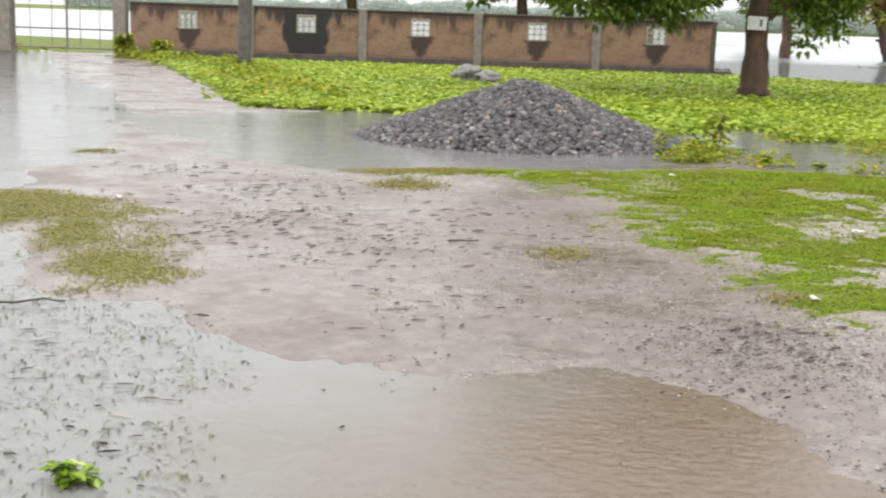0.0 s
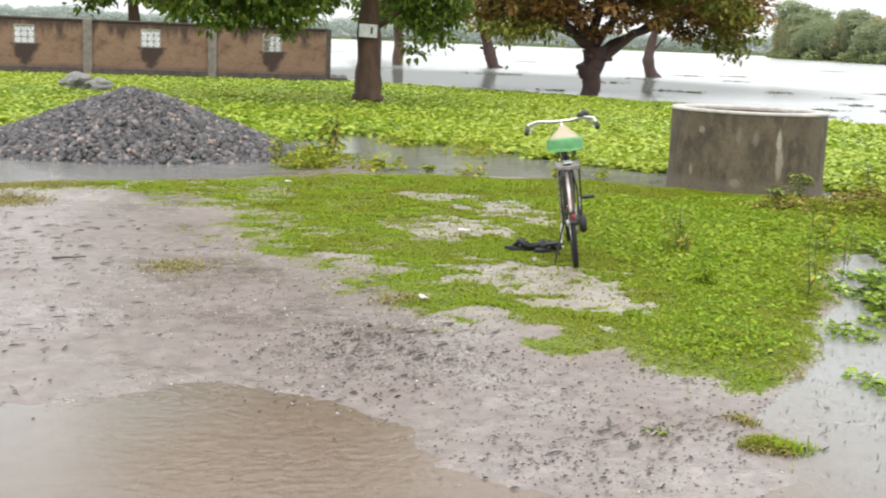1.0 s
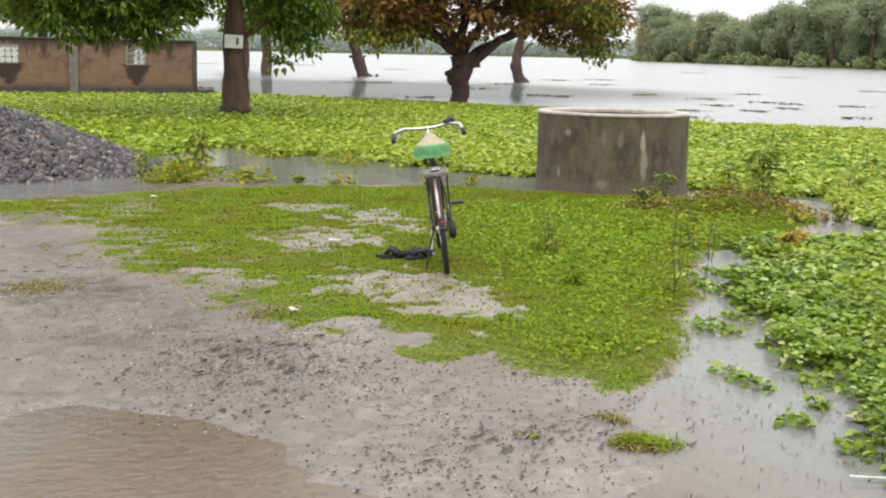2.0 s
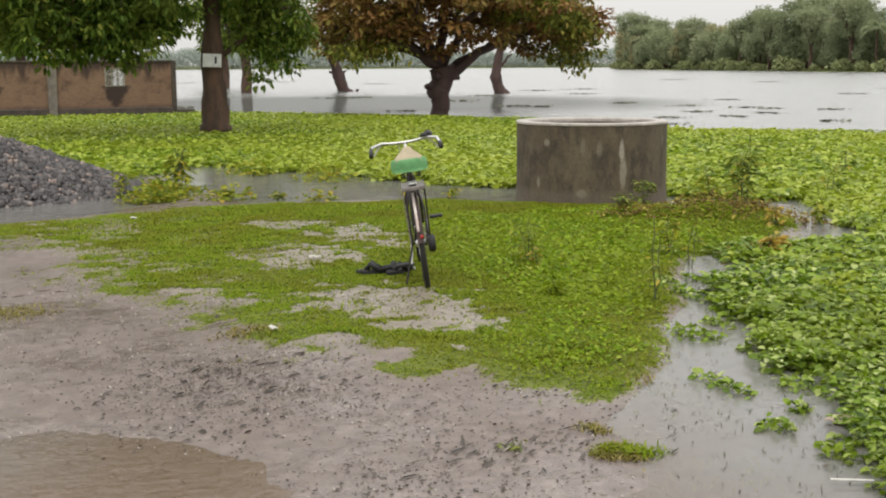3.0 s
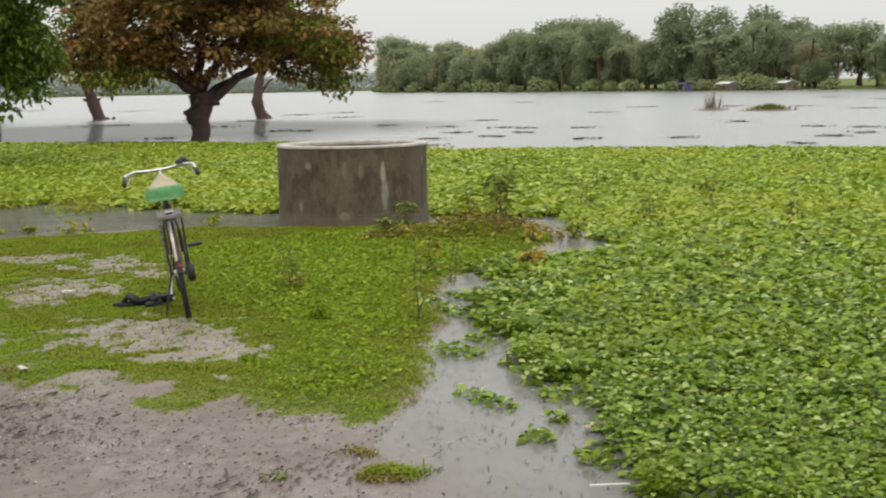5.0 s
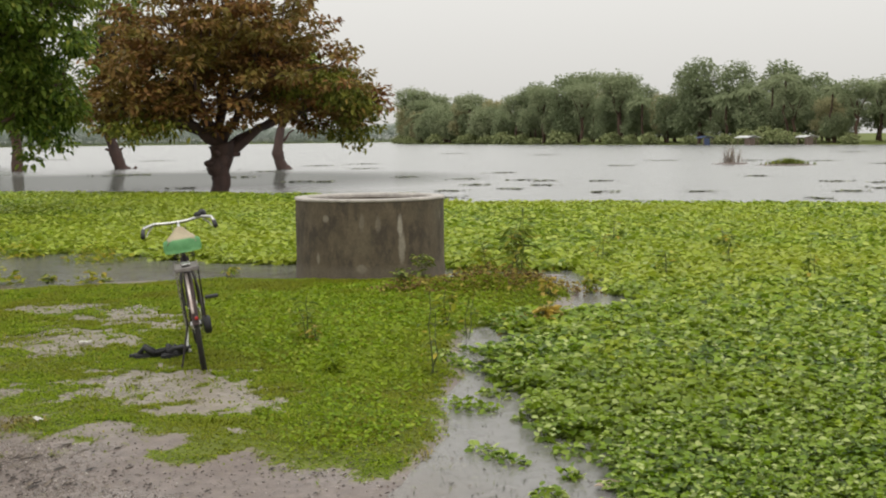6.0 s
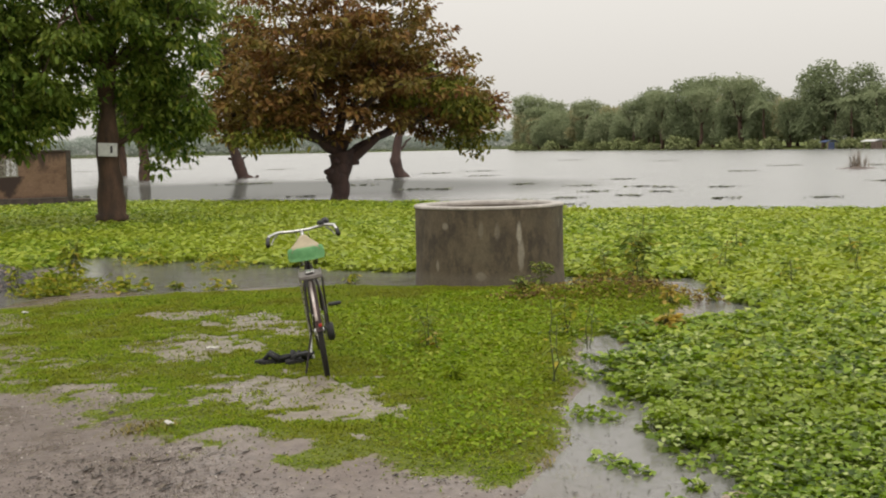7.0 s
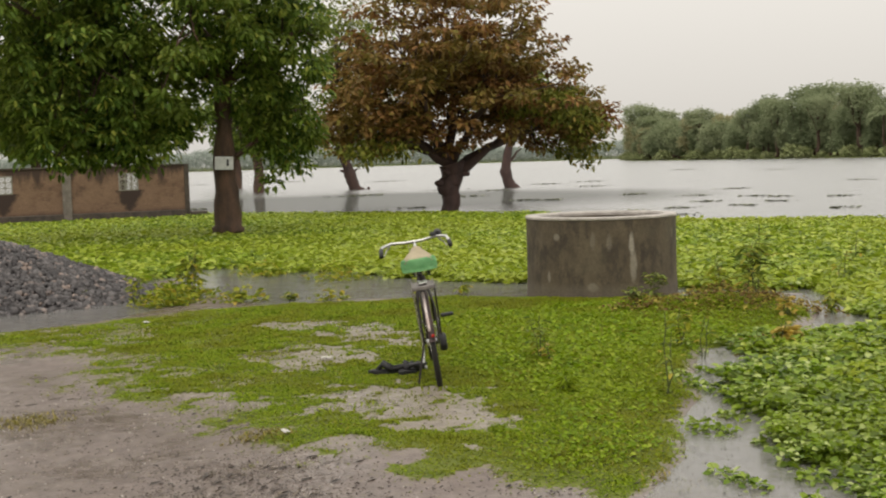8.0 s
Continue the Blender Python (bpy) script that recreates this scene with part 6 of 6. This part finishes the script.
low_leaves("creepers", [(2.4, 13.2, 0.55, 0.5, 420), (2.1, 12.5, 0.45, 0.3, 260), (2.9, 12.25, 0.4, 0.2, 110), (3.9, 11.75, 0.3, 0.12, 50), (4.9, 14.2, 0.5, 0.6, 200), (4.2, 15.6, 0.4, 0.6, 150)], 0.085, WEED_LEAF, "yellow green creepers along the flooded strip", 0.25)
low_leaves("creepers", [(6.6, 7.9, 0.95, 0.65, 700), (7.3, 7.6, 0.5, 0.5, 260), (5.9, 8.3, 0.5, 0.4, 260), (5.6, 5.9, 0.4, 0.35, 160)], 0.05, MOUND_LEAF, "dead and yellowing creepers over the brown mound", 0.14)
low_leaves("water_plants", low_spots, 0.05, MAT_LEAF, "loose water plants drifting at the mat's edge", 0.05)
low_leaves("creepers", [(-9.6, 37.2, 1.0, 0.5, 420), (-8.2, 35.6, 1.3, 1.2, 420), (-6.2, 33.0, 1.4, 1.5, 420), (-5.0, 28.0, 1.2, 3.5, 700), (-3.6, 22.5, 1.6, 3.0, 700), (-15.5, 40.8, 2.6, 0.9, 500), (-19.0, 40.0, 2.0, 0.8, 300)], 0.15, WEED_LEAF, "yellow green undergrowth along the wall and path", 0.35)


def clover():
    """Small creeping leaves that close the turf beside the channel."""
    px, py = scatter(CLOVER_AREA, 2600, -0.15)
    edge = inside(CLOVER_AREA, px, py)
    keep = (rng.uniform(0, 1, len(px)) < turf_cover(px, py) * ramp01(edge + 0.9 * (fbm(px * 2, py * 2, 68) - 0.5), -0.1, 0.7)) & (rng.uniform(0, 1, len(px)) < np.clip(5.5 / np.hypot(px + 1.1, py + 2), 0, 1) ** 1.3)
    px, py = px[keep], py[keep]
    n = len(px)
    z = ground_height(px, py) + 0.028 * rng.uniform(0, 1, n) * (0.4 + fbm(px * 4, py * 4, 69))
    a, e = rng.uniform(0, math.tau, n), rng.uniform(-0.1, 0.8, n)
    L0 = rng.uniform(0.016, 0.034, n) * np.clip(np.hypot(px + 1.1, py + 2) / 6, 1, 1.6)
    return leaves("clover", np.stack([px, py, z], 1), np.stack([np.cos(a) * np.cos(e), np.sin(a) * np.cos(e), np.sin(e)], 1), L0, L0 * 0.7, CLOVER_LEAF, 0.2, 0.25, rng.normal(0, 0.4, n))


tagged(new("clover", clover()), "close bright green creeping leaves through the turf", "clover", kind="stuff")


DEBRIS = stone_material("rotting_litter", ((0.0, (0.02, 0.016, 0.013)), (0.6, (0.06, 0.045, 0.035)), (0.93, (0.13, 0.10, 0.07)), (1.0, (0.30, 0.26, 0.2))), 0.6)


def debris():
    """Dark leaf scraps and twigs on the mud, thickest where the water dropped them."""
    spots = [(-2.4, 8.6, 1.0, 1.2, 420), (-1.8, 6.4, 0.7, 1.0, 260), (-2.3, 7.4, 0.7, 0.6, 200), (-3.2, 9.8, 0.9, 0.5, 160), (0.35, 4.2, 0.35, 0.4, 300), (0.9, 3.3, 0.6, 0.7, 220), (1.3, 2.4, 0.5, 0.6, 150), (0.6, 2.2, 0.3, 0.4, 120), (0.0, 5.2, 0.9, 0.8, 240),
             (-2.9, 3.4, 1.0, 1.4, 260), (-0.5, 8.6, 0.8, 1.2, 120), (2.2, 6.5, 1.8, 2.0, 260), (-1.4, 3.6, 0.8, 1.2, 60), (6.6, 7.9, 0.8, 0.6, 380), (-4.5, 11.8, 0.9, 0.5, 90), (0.1, 3.4, 0.35, 0.5, 160), (2.9, 2.4, 0.7, 0.9, 120), (0.45, 3.7, 0.6, 0.6, 520), (1.2, 2.3, 0.8, 0.35, 240), (1.8, 3.1, 0.35, 0.3, 160), (0.9, 5.6, 0.7, 0.9, 200), (2.1, 5.1, 0.5, 0.5, 140), (2.8, 8.6, 0.7, 0.8, 160)]
    P0 = np.concatenate([np.stack([cx + rng.normal(0, 0.6, n) * rx, cy + rng.normal(0, 0.6, n) * ry], 1) for cx, cy, rx, ry, n in spots])
    n = len(P0)
    z = np.maximum(ground_height(P0[:, 0], P0[:, 1]), WATER) + 0.003
    a = rng.normal(0.2, 0.9, n)
    way = np.stack([np.cos(a), np.sin(a) * 0.6, rng.uniform(-0.02, 0.10, n)], 1)
    L0 = rng.uniform(0.006, 0.024, n) * np.where(rng.uniform(0, 1, n) < 0.06, 1.9, 1)
    return leaves("leaf_litter", np.column_stack([P0, z]), way, L0, L0 * rng.uniform(0.15, 0.6, n), DEBRIS, 0.35, -0.1, rng.normal(0, 0.4, n))


tagged(new("leaf_litter", debris()), "dark rotting leaf scraps strewn over wet mud", "leaf litter", kind="stuff")


def washed_streaks():
    """Long dark scraps and straw that the water left in lines over the track."""
    spots = [(-2.5, 9.0, 0.9, 0.7, 90), (-2.2, 7.4, 0.7, 0.6, 70), (-1.7, 6.3, 0.7, 0.7, 80), (-2.6, 6.6, 0.4, 0.9, 50), (-3.6, 10.4, 0.7, 0.4, 40), (-0.8, 7.6, 0.7, 0.9, 50), (0.5, 3.9, 0.5, 0.5, 60), (1.3, 2.35, 0.5, 0.25, 40), (-3.0, 2.6, 0.7, 0.9, 60), (-1.2, 4.6, 0.9, 0.7, 30), (-6.0, 17.6, 0.7, 0.3, 30)]
    P0 = np.concatenate([np.stack([cx + rng.normal(0, 0.6, n) * rx, cy + rng.normal(0, 0.6, n) * ry], 1) for cx, cy, rx, ry, n in spots])
    n = len(P0)
    z = np.maximum(ground_height(P0[:, 0], P0[:, 1]), WATER) + 0.004
    a = 0.9 * (fbm(P0[:, 0] * 0.8, P0[:, 1] * 0.8, 103) - 0.4) * math.pi + rng.normal(0, 0.25, n)
    L0 = rng.uniform(0.03, 0.13, n)
    return leaves("leaf_litter", np.column_stack([P0, z]), np.stack([np.cos(a), np.sin(a), rng.uniform(-0.01, 0.05, n)], 1), L0, rng.uniform(0.006, 0.016, n), DEBRIS, 0.4, 0.0, rng.normal(0, 0.3, n))


tagged(new("leaf_litter", washed_streaks()), "dark washed-up straw lying in streaks over wet mud", "leaf litter", kind="stuff")
PEBBLE = stone_material("path_grit", ((0.0, (0.10, 0.085, 0.075)), (0.7, (0.26, 0.22, 0.19)), (1.0, (0.45, 0.41, 0.37))), 0.6)


def grit():
    n = 5000
    x, y = rng.uniform(-1.5, 2.2, n), rng.uniform(1.6, 7.5, n)
    keep = (turf_cover(x, y) < 0.3) & (inside(BROWN_PUDDLE, x, y) < 0) & (inside(CHANNEL, x, y) < 0) & (fbm(x * 1.5, y * 1.5, 95) > 0.4)
    x, y = x[keep], y[keep]
    return stones("grit", np.stack([x, y, ground_height(x, y) + 0.001], 1), rng.uniform(0.004, 0.011, len(x)), PEBBLE)


tagged(new("grit", grit()), "coarse grit bedded in the wet path", "grit", kind="stuff")
DARK_CHIP = stone_material("dark_path_gravel", ((0.0, (0.05, 0.04, 0.036)), (0.5, (0.13, 0.105, 0.092)), (1.0, (0.27, 0.225, 0.20))), 0.55)


def track_gravel():
    """Dark gravel washed out of the track between the turf and the puddle."""
    spots = [(0.5, 3.85, 0.7, 0.75, 2400), (1.0, 2.9, 0.6, 0.7, 700), (0.2, 4.8, 0.7, 0.6, 400), (0.75, 2.1, 0.35, 0.5, 350)]
    P0 = np.concatenate([np.stack([cx + rng.normal(0, 0.55, n) * rx, cy + rng.normal(0, 0.55, n) * ry], 1) for cx, cy, rx, ry, n in spots])
    x, y = P0.T
    keep = (fbm(x * 2.6, y * 4.0, 97, 5) > 0.40 + 0.25 * rng.uniform(-0.5, 0.5, len(x))) & (ground_height(x, y) > WATER) & (turf_cover(x, y) < 0.5)
    x, y = x[keep], y[keep]
    return stones("track_gravel", np.stack([x, y, ground_height(x, y) + 0.001], 1), 0.003 + 0.007 * rng.uniform(0, 1, len(x)) ** 3, DARK_CHIP)


tagged(new("track_gravel", track_gravel()), "dark gravel washed out of the muddy track", "gravel", kind="stuff")
TWIG = mottled("wet_twig", (0.03, 0.025, 0.02), (0.09, 0.07, 0.055), 15, (0.5, 0.8))
for x, y, r, l, label in ((-3.35, 4.45, 12, 0.42, "dark wet stick lying in shallow water"), (-1.8, 29.6, -6, 1.1, "grey fallen branch lying among plants"), (-0.9, 6.6, -4, 0.22, "short dark stick on wet mud")):
    bm = bmesh.new()
    limb(bm, (-l / 2, 0, 0.012), (l / 2, 0, 0.02), 0.009 if l < 0.6 else 0.04, 0.005 if l < 0.6 else 0.025, 0.02, 6, 6, 0.05)
    ob = part("stick", bm, TWIG, smooth=True)
    ob.matrix_world = pose(x, y, max(lie(x, y), WATER) + 0.0, 0, 0, r)
    tagged(ob, label, "stick", "fallen sticks")

# ---------------------------------------------------------------- out on the lake
def drift():
    P0 = []
    for i in range(60):
        b, d = radians(rng.uniform(8, 62)), 1 / rng.uniform(1 / 120, 1 / 30)
        n = int(5 + 0.9 * d)
        P0.append(np.stack([-1.1 + d * math.sin(b) + rng.normal(0, 0.008 * d, n) * math.cos(b), -2 + d * math.cos(b) - rng.normal(0, 0.008 * d, n) * math.sin(b) + rng.normal(0, 0.003 * d, n)], 1))
    P0 = np.concatenate(P0)
    P0 = P0[inside(LAKE, P0[:, 0], P0[:, 1]) > 0.6]
    n = len(P0)
    a = rng.uniform(0, math.tau, n)
    L0 = rng.uniform(0.08, 0.2, n)
    return leaves("driftweed", np.column_stack([P0, np.full(n, WATER + 0.02)]), np.stack([np.cos(a), np.sin(a), rng.uniform(0.0, 0.3, n)], 1), L0, L0 * 0.5, DROWNED_LEAF, 0.2, 0.1)


tagged(new("driftweed", drift()), "dark scraps of weed drifting on the lake", "drifting weed", kind="stuff")
REED = mottled("dry_reed", (0.15, 0.115, 0.085), (0.30, 0.24, 0.18), 3, (0.7, 0.9))


def islet(x, y, long, wide, stems, tall, label):
    t = thing("islet", pose(x, y, WATER - 0.05, 0, 0, -42), label, "islet", "islets in the lake")
    bm = bmesh.new()
    bmesh.ops.create_icosphere(bm, subdivisions=3, radius=1.0)
    for v in bm.verts:
        v.co = Vector((v.co.x * long, v.co.y * wide, v.co.z * 0.16)) * (1 + 0.2 * noise.noise(v.co * 2.5))
    part("bank", bm, GROUND, t, smooth=True)
    P0 = np.column_stack([rng.normal(0, 0.42, stems) * long * 0.7, rng.normal(0, 0.3, stems) * wide, np.full(stems, 0.08)])
    h = tall * rng.uniform(0.3, 1.0, stems) * np.exp(-((P0[:, 0] / (0.55 * long)) ** 2))
    ob = new("reeds", blades("reeds", P0, h + 0.15, np.full(stems, 0.035), rng.uniform(0.1, 0.9, stems), REED if tall > 0.8 else PALE_LEAF))
    ob.parent = t
    tagged(ob, kind="stuff")


islet(50.2, 42.6, 1.1, 0.6, 70, 1.2, "small islet with dry reddish reeds in the lake")
islet(49.6, 38.4, 1.6, 0.5, 500, 0.3, "low islet with pale grass in the lake")
HUT_ROOF = mottled("pale_sheet_roof", (0.5, 0.5, 0.5), (0.72, 0.72, 0.71), 2, (0.4, 0.7))
HUT_WALL = mottled("hut_boards", (0.12, 0.09, 0.07), (0.26, 0.19, 0.15), 3, (0.7, 0.9))
BLUE = mottled("blue_tarpaulin", (0.03, 0.05, 0.13), (0.05, 0.09, 0.20), 2, (0.4, 0.6))
for x, y, w, label, roof in ((138.6, 116.5, 4.2, "far shore hut with pale sheet roof", HUT_ROOF), (139.0, 106.5, 3.0, "small far shore hut with pale roof", HUT_ROOF), (141.2, 127, 2.4, "far shore shelter under blue tarpaulin", BLUE)):
    h = thing("hut", pose(x, y, 0.0, 0, 0, -8) @ Matrix.Scale(0.66, 4), label, "hut", "huts on the far shore")
    for dx in (-1, 1):
        for dy in (-1, 1):
            part("post", box(bmesh.new(), (dx * 1.2, dy * w * 0.42, 0.8), (0.14, 0.14, 2.0)), HUT_WALL, h)
    part("wall", box(bmesh.new(), (0.6, 0, 0.75), (0.1, w * 0.8, 1.5)), HUT_WALL if roof is HUT_ROOF else BLUE, h)
    bm = bmesh.new()
    box(bm, (-0.75, 0, 2.0), (1.7, w, 0.07), Matrix.Rotation(radians(-14), 4, "Y"))
    box(bm, (0.75, 0, 2.0), (1.7, w, 0.07), Matrix.Rotation(radians(14), 4, "Y"))
    part("roof", bm, roof, h)
